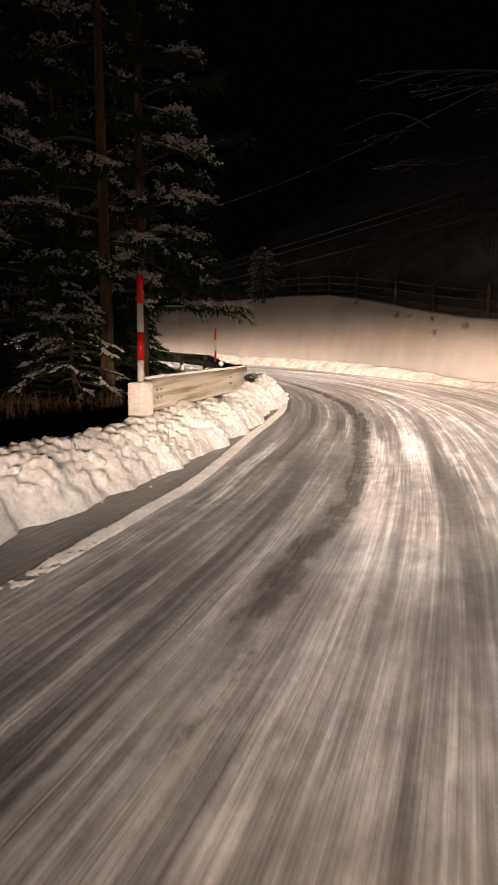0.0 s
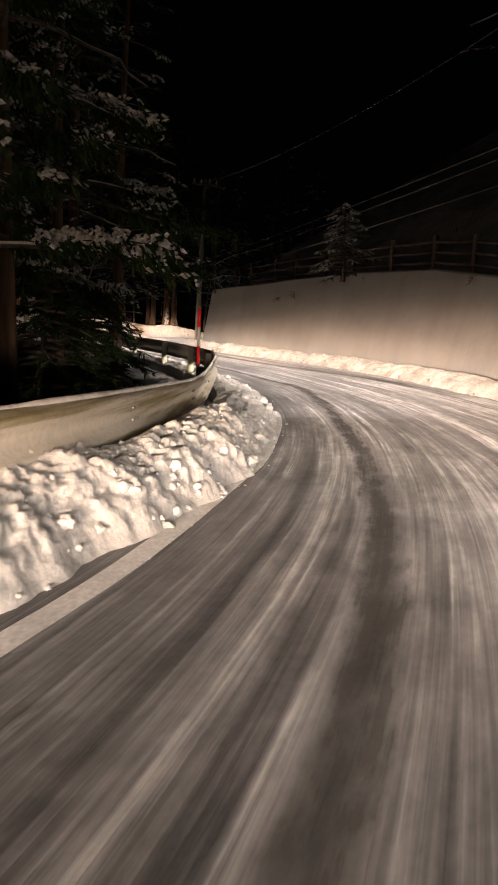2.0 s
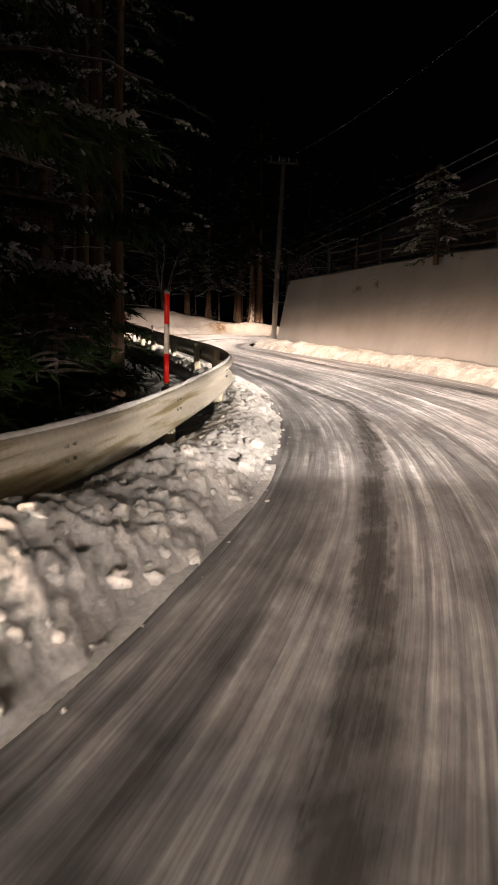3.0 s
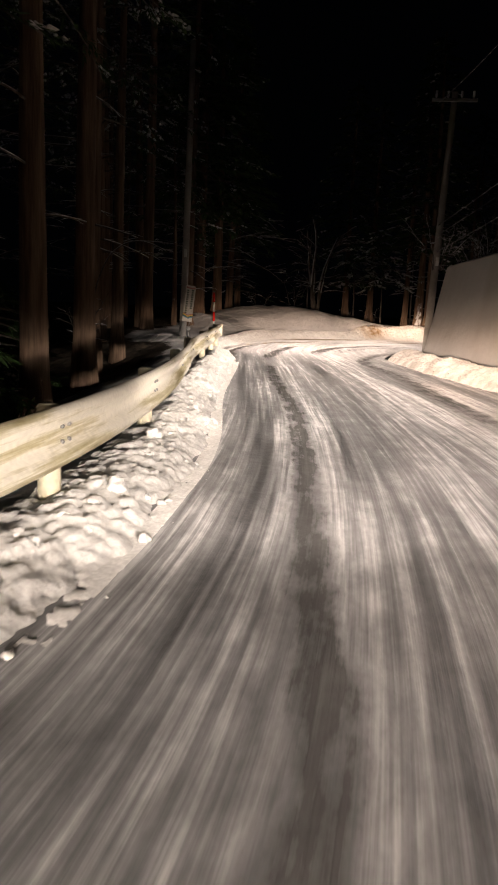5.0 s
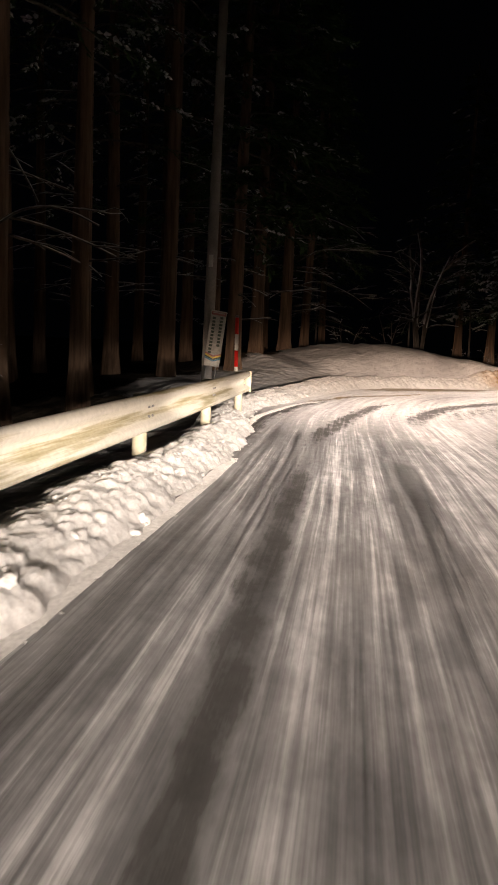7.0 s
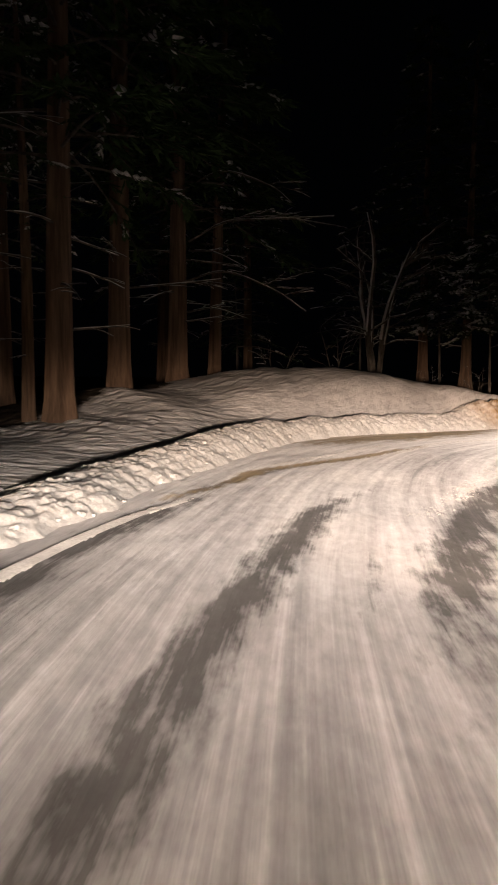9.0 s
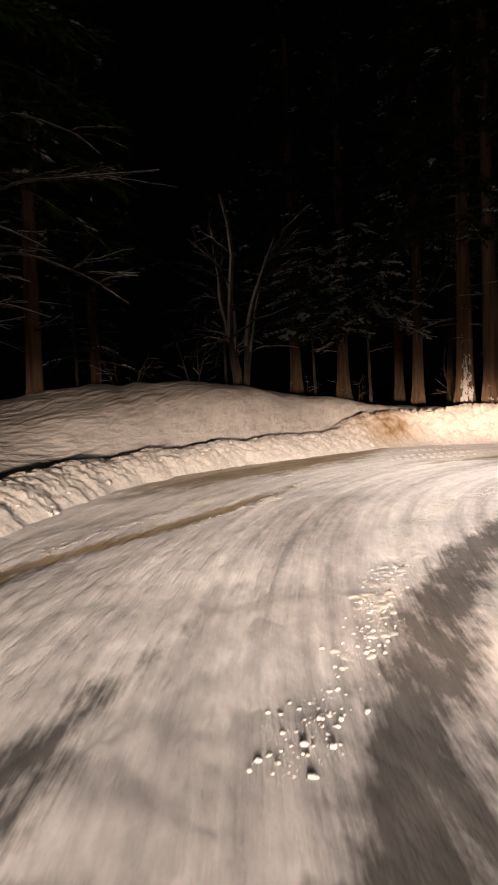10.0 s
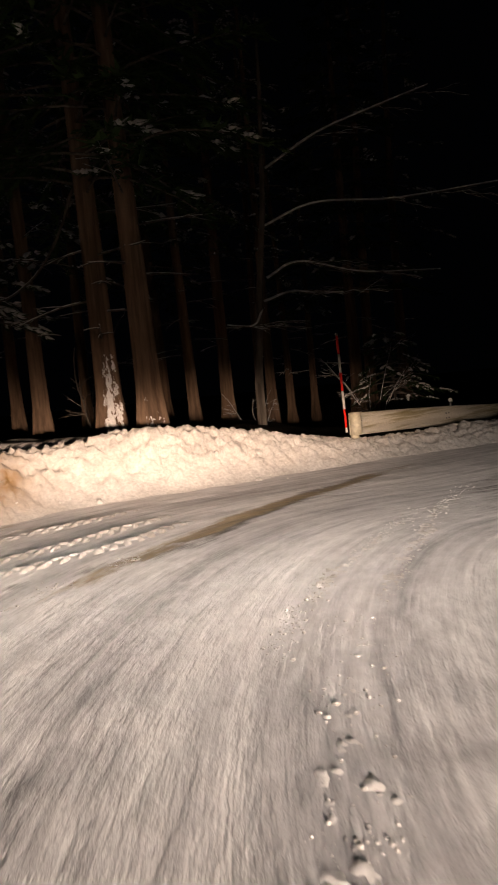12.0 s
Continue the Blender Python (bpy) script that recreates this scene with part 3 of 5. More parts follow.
def bank_point(p, n, u, w, h, start):
    """A place on a snow bank, u from 0 at its foot over the crest at 0.62 to 1 behind, and how steep it is there."""
    ragged = 0.10 * flat_noise(p[0], p[1], 1.7, 6) + 0.05 * flat_noise(p[0], p[1], 5, 7)
    q = p + n * (u * w + ragged * (1 - u) - 0.06 + start)
    v = max(0.0, u)
    toe = 0.8 + 0.9 * smooth_step(h, 0.42, 0.62)             # the high bank runs out in a gentle toe
    prof = math.sin(min(1, v / 0.62) * math.pi / 2) ** toe * (1 - 0.45 * max(0, (v - 0.62) / 0.38))
    z = -0.05 + h * prof * (1 + 0.22 * flat_noise(q[0], q[1], 1.1, 8))
    steep = math.atan2(h * 1.5 * math.cos(min(1, v / 0.62) * math.pi / 2), w * 0.62)
    return q, z, prof, steep


def berm(name, line, normals, widths, heights, mat, label, lump, grit, start=None, cols=46):
    """A ridge of ploughed snow along a plan line, lying on the side that the normals point to."""
    geo = Geo()
    verts = []
    for i, (p, n) in enumerate(zip(line, normals)):
        for k in range(cols):
            u = k / (cols - 1)
            q, z, prof, steep = bank_point(p, n, u, widths[i], heights[i], 0.0 if start is None else start[i])
            a, b = q + n * z                                 # unfolded, so that the clods stay round on the steep side
            a, b = a + 0.06 * flat_noise(a, b, 4.0, 21) + 0.025 * flat_noise(a, b, 13.0, 23), b + 0.06 * flat_noise(a, b, 4.0, 22) + 0.025 * flat_noise(a, b, 13.0, 24)
            out = lump[i] * min(1.0, prof * 1.6) * (0.8 * cell_lumps(a, b, 3.2, 4) + 1.1 * cell_lumps(a, b, 7.0, 1) + grit[i] * (0.7 * cell_lumps(a, b, 13.0, 2) + 0.35 * flat_noise(a, b, 22.0, 25)) - 0.8)
            q = q - n * out * math.sin(steep)
            z += out * math.cos(steep)
            verts.append((q[0], q[1], z if u < 0.999 else -0.12))
    geo.add(verts, grid_faces(len(line), cols))
    ob = part(name, geo, mat)
    stain = [min(1.0, 1.4 * math.exp(-((x + 14.5) ** 2 + (y - 53.5) ** 2) / 0.38)) for x, y, z in verts]
    ob.data.attributes.new("stain", "FLOAT", "POINT").data.foreach_set("value", stain)
    return tagged(ob, label, "snow bank", kind="stuff")


LB = even(LEFT_LINE[(LEFT_LINE[:, 1] > -1) & (np.arange(len(LEFT_LINE)) < 410)], 0.03)
LN = -side(LB)
late = smooth_step(LB[:, 1], 36, 40)
BIG = smooth_step(LB[:, 0], -15.0, -14.2) * smooth_step(LB[:, 1], 51.8, 53.2) * (1 - 0.6 * smooth_step(LB[:, 0], -12, -10))   # the bank is highest where the plough turns
LSTART = (0.24 + 0.14 * (1 - smooth_step(LB[:, 1], 5.5, 9)) + 0.22 * (1 - smooth_step(LB[:, 1], 3.5, 6.5))) * (1 - smooth_step(LB[:, 1], 11, 13)) + 0.20 * smooth_step(LB[:, 1], 34, 36.5) * (1 - smooth_step(LB[:, 1], 40, 42.5)) - 0.35 * BIG
L_WIDTH = 0.95 + 0.25 * late + 1.05 * BIG - 0.10 * smooth_step(LB[:, 1], 14, 20) * (1 - late)
L_HEIGHT = (1 - 0.5 * smooth_step(LB[:, 0], -11.2, -9.0) * late) * (0.30 + 0.10 * late + 0.32 * BIG + 0.13 * (1 - smooth_step(LB[:, 1], 13, 17)) - (0.09 * smooth_step(LB[:, 1], 15, 19) + 0.045 * smooth_step(LB[:, 1], 17, 20) * (1 - smooth_step(LB[:, 1], 23, 27)) - 0.045 * smooth_step(LB[:, 1], 24, 28) * (1 - smooth_step(LB[:, 1], 31, 34))) * (1 - smooth_step(LB[:, 1], 41, 45)) - 0.06 * smooth_step(LB[:, 1], 35, 37) * (1 - smooth_step(LB[:, 1], 41, 45)))
L_CALM = smooth_step(LB[:, 1], 16, 19) * (1 - smooth_step(LB[:, 1], 50, 53))     # lower lumps here, so that less shade falls on the bank
L_LUMP = 0.040 * (1 - 0.22 * L_CALM + 0.7 * BIG)
berm("snow_bank", LB, LN, L_WIDTH, L_HEIGHT, SNOW_CLOD, "cloddy ploughed snow bank along the road edge", L_LUMP, 1 - 0.2 * L_CALM, LSTART)
RB = even(R_WALL[R_WALL[:, 1] > 6], 0.05)
RNN = side(RB)
R_WIDTH, R_HEIGHT = np.full(len(RB), 1.05), 0.36 * (0.4 + 0.6 * smooth_step(RB[:, 1], 16, 24))
berm("snow_bank", RB, RNN, R_WIDTH, R_HEIGHT, SNOW_GRIMY, "low ploughed snow bank against the foot of the concrete wall", np.full(len(RB), 0.03), np.ones(len(RB)))


# ---- guardrails ----
BEAM = [(-0.175, 0.0), (-0.165, 0.03), (-0.125, 0.045), (-0.095, 0.04), (-0.05, -0.02), (0.0, -0.03), (0.05, -0.02), (0.095, 0.04), (0.125, 0.045), (0.165, 0.03), (0.175, 0.0)]


def guardrail(name, points, label, spacing, posts_from=0.4, posts_at=(), end_post=False):
    """A W-beam on round posts. points: plan place and height of the beam's top."""
    line = even(curve(points, 400), 0.12)
    n = side(line)                                          # towards the road
    root = new(name)
    root.location = (line[0][0], line[0][1], 0)
    base = Matrix.Translation((-line[0][0], -line[0][1], 0))
    per = round(spacing / 0.12)
    for a in range(0, len(line) - 1, per):
        seg = line[a:a + per + 1]
        nn = n[a:a + per + 1]
        if len(seg) < 3:
            continue
        geo = Geo()
        verts = []
        thick = 0.008
        for i, (p, m) in enumerate(zip(seg, nn)):
            for dz, dx in BEAM + [(z, x - thick) for z, x in reversed(BEAM)]:
                q = p[:2] + m * dx
                verts.append((q[0] - line[0][0], q[1] - line[0][1], p[2] - 0.175 + dz))
        k = 2 * len(BEAM)
        faces = [(i * k + j, i * k + (j + 1) % k, (i + 1) * k + (j + 1) % k, (i + 1) * k + j) for i in range(len(seg) - 1) for j in range(k)]
        geo.add(verts, faces)
        part("beam", geo, CREAM, root, "dented cream-painted steel beam with streaks of grime")
    spots = [posts_from]
    while (spots[-1] + spacing) / 0.12 < len(line) - 6:
        spots.append(spots[-1] + spacing)
    if posts_at:                                             # where the posts stand, by their y
        spots = [int(np.abs(line[:, 1] - y).argmin()) * 0.12 + 0.01 for y in posts_at]
    for d in spots:
        p, m = line[int(d / 0.12)], n[int(d / 0.12)]
        q = p[:2] - m * 0.12 - line[0][:2]
        geo = Geo()
        top = p[2] - 0.012
        tube(geo, [(q[0], q[1], -0.9), (q[0], q[1], top - 0.02), (q[0], q[1], top)], [0.07, 0.07, 0.055], 14)
        post = part("post", geo, POST_CREAM, root, "round cream steel post")
        geo = Geo()
        c = q + m * 0.045
        box(geo, (0.10, 0.07, 0.09), pose(c[0], c[1], p[2] - 0.175, 0, 0, math.degrees(math.atan2(m[1], m[0])) - 90), 0.008)
        part("bracket", geo, GREY_STEEL, post)
        t = np.array((m[1], -m[0]))
        for up, along in ((0.045, -0.05), (0.045, 0.05), (-0.045, -0.05), (-0.045, 0.05)):
            geo = Geo()
            f = p[:2] - line[0][:2] + t * along
            tube(geo, [(*(f + m * -0.03), p[2] - 0.175 + up), (*(f + m * -0.008), p[2] - 0.175 + up), (*(f + m * -0.004), p[2] - 0.175 + up)], [0.014, 0.014, 0.009], 6)
            part("bolt", geo, GREY_STEEL, post)
    if end_post:
        geo = Geo()
        p, m = line[-1], n[-1]
        box(geo, (0.10, 0.014, 0.36), pose(p[0] - line[0][0] + m[0] * 0.01, p[1] - line[0][1] + m[1] * 0.01, p[2] - 0.175, 0, 0, math.degrees(math.atan2(m[1], m[0]))), 0.004)
        part("end_plate", geo, POST_CREAM, root, "flat cream end plate")
        geo = Geo()
        p, m = line[-3], n[-3]
        box(geo, (0.016, 0.11, 0.13), pose(p[0] - line[0][0] - m[0] * 0.008, p[1] - line[0][1] - m[1] * 0.008, p[2] - 0.16, 0, 0, math.degrees(math.atan2(m[1], m[0]))), 0.004)
        part("joint_plate", geo, POST_CREAM, root, "square cream joint plate")
    tagged(root, label, "guardrail")
    return root, line, n


RAIL_A = [(-1.12, 6.9, 0.76), (-0.72, 8.2, 0.76), (-0.34, 9.79, 0.74), (-0.12, 11.5, 0.70), (-0.12, 13.2, 0.64), (-0.33, 15.6, 0.54), (-0.72, 17.9, 0.54),
          (-1.26, 20.5, 0.62), (-2.18, 22.7, 0.63), (-3.50, 24.92, 0.64), (-5.08, 27.15, 0.66), (-6.76, 29.4, 0.70), (-9.16, 33.0, 0.75), (-11.62, 36.53, 0.77)]
rail_a, rail_a_line, rail_a_n = guardrail("guardrail", RAIL_A, "long cream guardrail curving along the snowy road edge", 2.95, posts_at=(7.4, 10.2, 12.9, 15.4, 17.8, 20.5, 22.68, 24.9, 27.15, 29.4, 31.8, 34.05, 36.28), end_post=True)
RAIL_B = [(-9.6, 56.0, 0.69), (-8.2, 57.4, 0.60), (-6.9, 58.7, 0.50), (-5.85, 59.75, 0.41), (-3.0, 62.5, 0.25), (0.5, 66.0, 0.1)]
rail_b, rail_b_line, rail_b_n = guardrail("guardrail", RAIL_B, "cream guardrail beginning beside the snow bank", 2.95, 0.15)


def end_block():
    geo = Geo()
    box(geo, (0.145, 0.30, 0.34), pose(-1.09, 6.74, 0.58, 0, 0, -17), 0.025)
    ob = part("concrete_block", geo, CONCRETE)
    return tagged(ob, "pale concrete block at the guardrail's end with snow on it", "concrete block")


end_block()


def rail_end_plate(x, y, z, rz):
    geo = Geo()
    tube(geo, [(0.0, -0.06, -0.17), (0.0, -0.06, 0.17)], 0.09, 14)
    box(geo, (0.15, 0.012, 0.34), Matrix.Translation((0.03, 0.03, 0)), 0.004)
    ob = part("end_sleeve", geo, POST_CREAM)
    ob.parent = rail_b
    ob.matrix_world = pose(x + 9.5, y - 56.1, z, 0, 0, rz)


rail_end_plate(-9.56, 56.06, 0.53, 45)


# ---- snow poles ----
def snow_pole(x, y, base, top, lean_x, lean_y, label, bands=5, radius=0.034):
    root = new("snow_pole")
    root.location = (x, y, base)
    length = top - base
    band = 0.28
    edges = [length]
    while edges[-1] > 0.02:
        edges.append(max(0.0, edges[-1] - band))
    for i, (hi, lo) in enumerate(zip(edges, edges[1:])):
        geo = Geo()
        a, b = Vector((lean_x * lo, lean_y * lo, lo)), Vector((lean_x * hi, lean_y * hi, hi))
        r = radius * (1.0 if hi > length - 1.6 else 1.15)
        tube(geo, [a, a.lerp(b, 0.5), b], [r, r, r], 12)
        part("band", geo, RED if i % 2 == 0 else WHITE, root, "red reflective band" if i % 2 == 0 else "white band")
    geo = Geo()
    t = Vector((lean_x * length, lean_y * length, length))
    tube(geo, [t, t + Vector((0, 0, 0.025)), t + Vector((0, 0, 0.04))], [radius * 1.05, radius * 1.05, radius * 0.5], 12)
    part("cap", geo, GREY_STEEL, root, "grey end cap")
    tagged(root, label, "snow pole", "red and white snow poles")


snow_pole(-1.10, 6.82, 0.74, 1.80, 0, 0, "red and white snow pole standing on a concrete block")
snow_pole(-0.92, 17.92, -0.3, 1.38, 0, 0, "red and white snow pole behind the guardrail in the bend", radius=0.026)
snow_pole(-11.66, 36.25, 0.42, 1.68, -0.03, 0, "red and white snow pole beside a roadside sign")
snow_pole(-9.76, 55.95, 0.4, 1.88, -0.02, 0, "slim red and white snow pole clamped to the guardrail's end", radius=0.019)


# ---- delineators on the guardrail ----
def delineator(x, y, z, label):
    root = new("delineator")
    root.location = (x, y, z)
    geo = Geo()
    tube(geo, [(0, 0, -0.12), (0, 0, 0.02)], 0.02, 10)
    part("stem", geo, GREY_STEEL, root)
    geo = Geo()
    tube(geo, [(0, 0.02, 0.06), (0, 0.012, 0.06), (0, -0.015, 0.06), (0, -0.03, 0.06)], [0.028, 0.038, 0.038, 0.024], 18)
    part("lens", geo, LENS, root, "round white reflector lens")
    root.rotation_euler = (0, 0, 0.0)
    tagged(root, label, "reflector", "round roadside reflectors")


delineator(-0.42, 9.83, 0.76, "round white reflector on the guardrail")
delineator(-6.95, 29.45, 0.78, "round white reflector on the guardrail")
delineator(-7.35, 58.35, 0.58, "round white reflector on the guardrail")


# ---- fence on the wall ----
def fence():
    root = new("fence")
    at = []
    want = [-2, 0, 2, 4, 6, 8.2, 10.4, 12.6, 14.8, 17, 18.9, 21.3, 23.6, 25.9, 27.7, 29.4, 31.1, 32.3, 33.6, 34.85, 36.3]
    for y in want:
        i = int(np.abs(R_WALL[:, 1] + 0.9 * R_NORM[:, 1] * 1.7 - y).argmin())
        h = wall_top(R_WALL[i, 1] + 1.0)
        q = R_WALL[i] + R_NORM[i] * (1.22 + 0.19 * h)
        at.append((q[0], q[1], h))
    for k, (x, y, z) in enumerate(at):
        geo = Geo()
        box(geo, (0.11, 0.11, 1.35), pose(x, y, z + 0.30, 1.5 * math.sin(k * 2.1), 1.5 * math.sin(k * 3.7), 35), 0.012)
        part("post", geo, FENCE_WOOD, root)
        if k:
            a = at[k - 1]
            for lift in (0.25, 0.53, 0.80):
                geo = Geo()
                p0, p1 = Vector((a[0], a[1], a[2] + lift)), Vector((x, y, z + lift))
                tube(geo, [p0, p0.lerp(p1, 0.5) - Vector((0, 0, 0.015)), p1], 0.042, 8)
                part("rail", geo, FENCE_WOOD, root)
    tagged(root, "dark timber post and rail fence on top of the retaining wall", "fence")


fence()


# ---- trees ----
def trunk_points(height, bend, rng, base=0.0, steps=14):
    """A slightly wandering axis from base up to height."""
    pts = []
    a = rng.uniform(0, 6.28)
    for i in range(steps):
        u = i / (steps - 1)
        z = base + (height - base) * u
        pts.append((bend * u * u * math.cos(a) + 0.03 * math.sin(5 * u + a), bend * u * u * math.sin(a) + 0.03 * math.cos(4 * u + a), z))
    return np.array(pts)


def trunk_geo(height, dia, bend, rng, sides=18, foot=-0.7):
    """A tapered trunk with root flare and shallow bark ridges."""
    pts = trunk_points(height, bend, rng, foot, 22)
    geo = Geo()
    verts = []
    ph = rng.uniform(0, 6.28)
    for x, y, z in pts:
        u = max(0.0, z) / height
        r = dia / 2 * (1 - 0.82 * u) + dia * 0.22 * math.exp(-max(0.0, z - 0.05) / 0.38)
        for k in range(sides):
            a = k / sides * 2 * math.pi
            ridge = 1 + 0.05 * math.sin(5 * a + ph + z * 0.7) + 0.045 * math.sin(9 * a - z * 0.4 + ph) + 0.10 * math.exp(-max(0, z + 0.2) / 0.3) * math.sin(4 * a + ph)
            verts.append((x + r * ridge * math.cos(a), y + r * ridge * math.sin(a), z))
    faces = []
    for i in range(len(pts) - 1):
        for k in range(sides):
            j = (k + 1) % sides
            faces.append((i * sides + k, i * sides + j, (i + 1) * sides + j, (i + 1) * sides + k))
    faces.append(tuple(range((len(pts) - 1) * sides, len(pts) * sides)))
    geo.add(verts, faces)
    return geo, pts


TUFT = np.array([(0, 0, 0), (0.35, 0.5, 0.12), (0.35, -0.5, 0.12), (0.42, 0, -0.5), (0.30, 0, 0.45), (1, 0, 0)])
TUFT_F = [(0, 1, 4), (0, 4, 2), (0, 3, 1), (0, 2, 3), (5, 4, 1), (5, 2, 4), (5, 1, 3), (5, 3, 2)]


SPIKE = np.array([(0, 0, 0.18), (0.3, 0.5, -0.2), (0.3, -0.5, -0.2), (1, 0, 0)])
SPIKE_F = [(0, 2, 1), (0, 1, 3), (1, 2, 3), (2, 0, 3)]


def put_tuft(geo, at, direction, length, width, lift=0.0, spike=False):
    d = np.asarray(direction, float)
    d = d / (np.linalg.norm(d) + 1e-9)
    s = np.cross(d, (0, 0, 1.0))
    s = s / (np.linalg.norm(s) + 1e-9)
    up = np.cross(s, d)
    form, faces = (SPIKE, SPIKE_F) if spike else (TUFT, TUFT_F)
    v = np.asarray(at)[None] + form[:, :1] * length * d[None] + form[:, 1:2] * width * s[None] + form[:, 2:] * width * up[None]
    v[:, 2] += lift
    geo.add(v, faces)


def limb_points(root, az, length, rise, droop, steps=7):
    pts = []
    for i in range(steps):
        u = i / (steps - 1)
        r = length * u
        pts.append((root[0] + r * math.cos(az), root[1] + r * math.sin(az), root[2] + rise * r - droop * length * u * u + 0.25 * droop * length * max(0, u - 0.6)))
    return np.array(pts)


def cedar_meshes(seed, height, dia, crown_from, reach, limbs, sprays, bend=0.4, snow_share=0.45, dead=5, foot=-0.7, clump=1.0, tufts=11, size=1.0):
    """Meshes of one cedar: trunk, limbs, needles, and the snow that lies on them."""
    rng = random.Random(seed)
    trunk, axis = trunk_geo(height, dia, bend, rng, 18, foot)
    wood, leaf, snow = Geo(), Geo(), Geo()

    def on_axis(z):
        return np.array([np.interp(z, axis[:, 2], axis[:, 0]), np.interp(z, axis[:, 2], axis[:, 1]), z])

    for i in range(dead):                                     # bare dead limbs under the crown, each with a line of snow
        z = crown_from * (0.45 + 0.55 * i / max(1, dead)) + rng.uniform(-0.2, 0.2)
        az, ln = rng.uniform(0, 6.28), reach * rng.uniform(0.35, 0.85)
        p = limb_points(on_axis(z), az, ln, rng.uniform(-0.1, 0.2), rng.uniform(-0.05, 0.3), 6)
        tube(wood, p, np.linspace(0.022, 0.006, 6), 5)
        tube(snow, p[1:] + (0, 0, 0.016), np.linspace(0.014, 0.006, 5), 4)
        for _ in range(3):
            k = rng.randint(2, 4)
            q = limb_points(p[k], az + rng.uniform(-0.9, 0.9), ln * 0.35, 0.05, rng.uniform(0, 0.4), 4)
            tube(wood, q, np.linspace(0.010, 0.003, 4), 4)
            tube(snow, q + (0, 0, 0.008), np.linspace(0.007, 0.003, 4), 3)
    for i in range(limbs):
        u = (i + rng.random()) / limbs
        z = crown_from + (height * 0.985 - crown_from) * u ** 1.1
        ln = reach * (1 - u) ** 0.7 * rng.uniform(0.6, 1.15) + 0.25
        az = i * 2.39996 + rng.uniform(-0.4, 0.4)
        p = limb_points(on_axis(z), az, ln, rng.uniform(-0.05, 0.25), rng.uniform(0.15, 0.5), 7)
        tube(wood, p, np.linspace(0.03, 0.007, 7), 5)
        loaded = rng.random() < 0.8
        for k in range(sprays):
            v = 0.35 + 0.68 * ((k + rng.random()) / sprays) ** 0.75
            at = np.array([np.interp(v, np.linspace(0, 1, 7), p[:, c]) for c in range(3)])
            sa = az + rng.choice((-1, 1)) * rng.uniform(0.3, 1.2) * (1.15 - 0.6 * v)
            sl = rng.uniform(0.25, 0.55) * (1.2 - 0.5 * v) * min(1.2, 0.4 + ln / 2)
            heavy = loaded and rng.random() < snow_share * (0.5 + 0.8 * v)
            for t in range(tufts):
                w = (t + rng.random()) / tufts
                b = at + np.array([math.cos(sa) * sl * w, math.sin(sa) * sl * w, -0.22 * sl * w * w - 0.05 * w])
                d = (math.cos(sa + rng.uniform(-0.9, 0.9)), math.sin(sa + rng.uniform(-0.9, 0.9)), rng.uniform(-0.75, 0.15))
                L, W = rng.uniform(0.08, 0.18) * (11 / tufts) ** 0.4 * size, rng.uniform(0.016, 0.034) * (11 / tufts) ** 0.4 * size
                put_tuft(leaf, b, d, L, W * 1.35, 0.0, True)
                if heavy and rng.random() < 0.8:
                    put_tuft(snow, b, (d[0], d[1], d[2] * 0.6), L * rng.uniform(0.45, 0.85), W * rng.uniform(1.6, 3.6) * clump, 0.02)
    return trunk, wood, leaf, snow


def cedar(seed, label, **how):
    """A cedar at the origin, to be copied to its places."""
    trunk, wood, leaf, snow = cedar_meshes(seed, **how)
    root = new("cedar_tree")
    t = part("trunk", trunk, BARK, root, "straight reddish-brown trunk with fibrous bark")
    part("limb", wood, GREY_BARK, root, "thin grey limbs")["kind"] = "stuff"
    c = part("crown", leaf, NEEDLES, root, "drooping dark green needles", smooth=False)
    c["kind"] = "stuff"
    part("snow", snow, TWIG_SNOW, root, "snow lying on the sprays")["kind"] = "stuff"
    return tagged(root, label, "tree", "cedars")


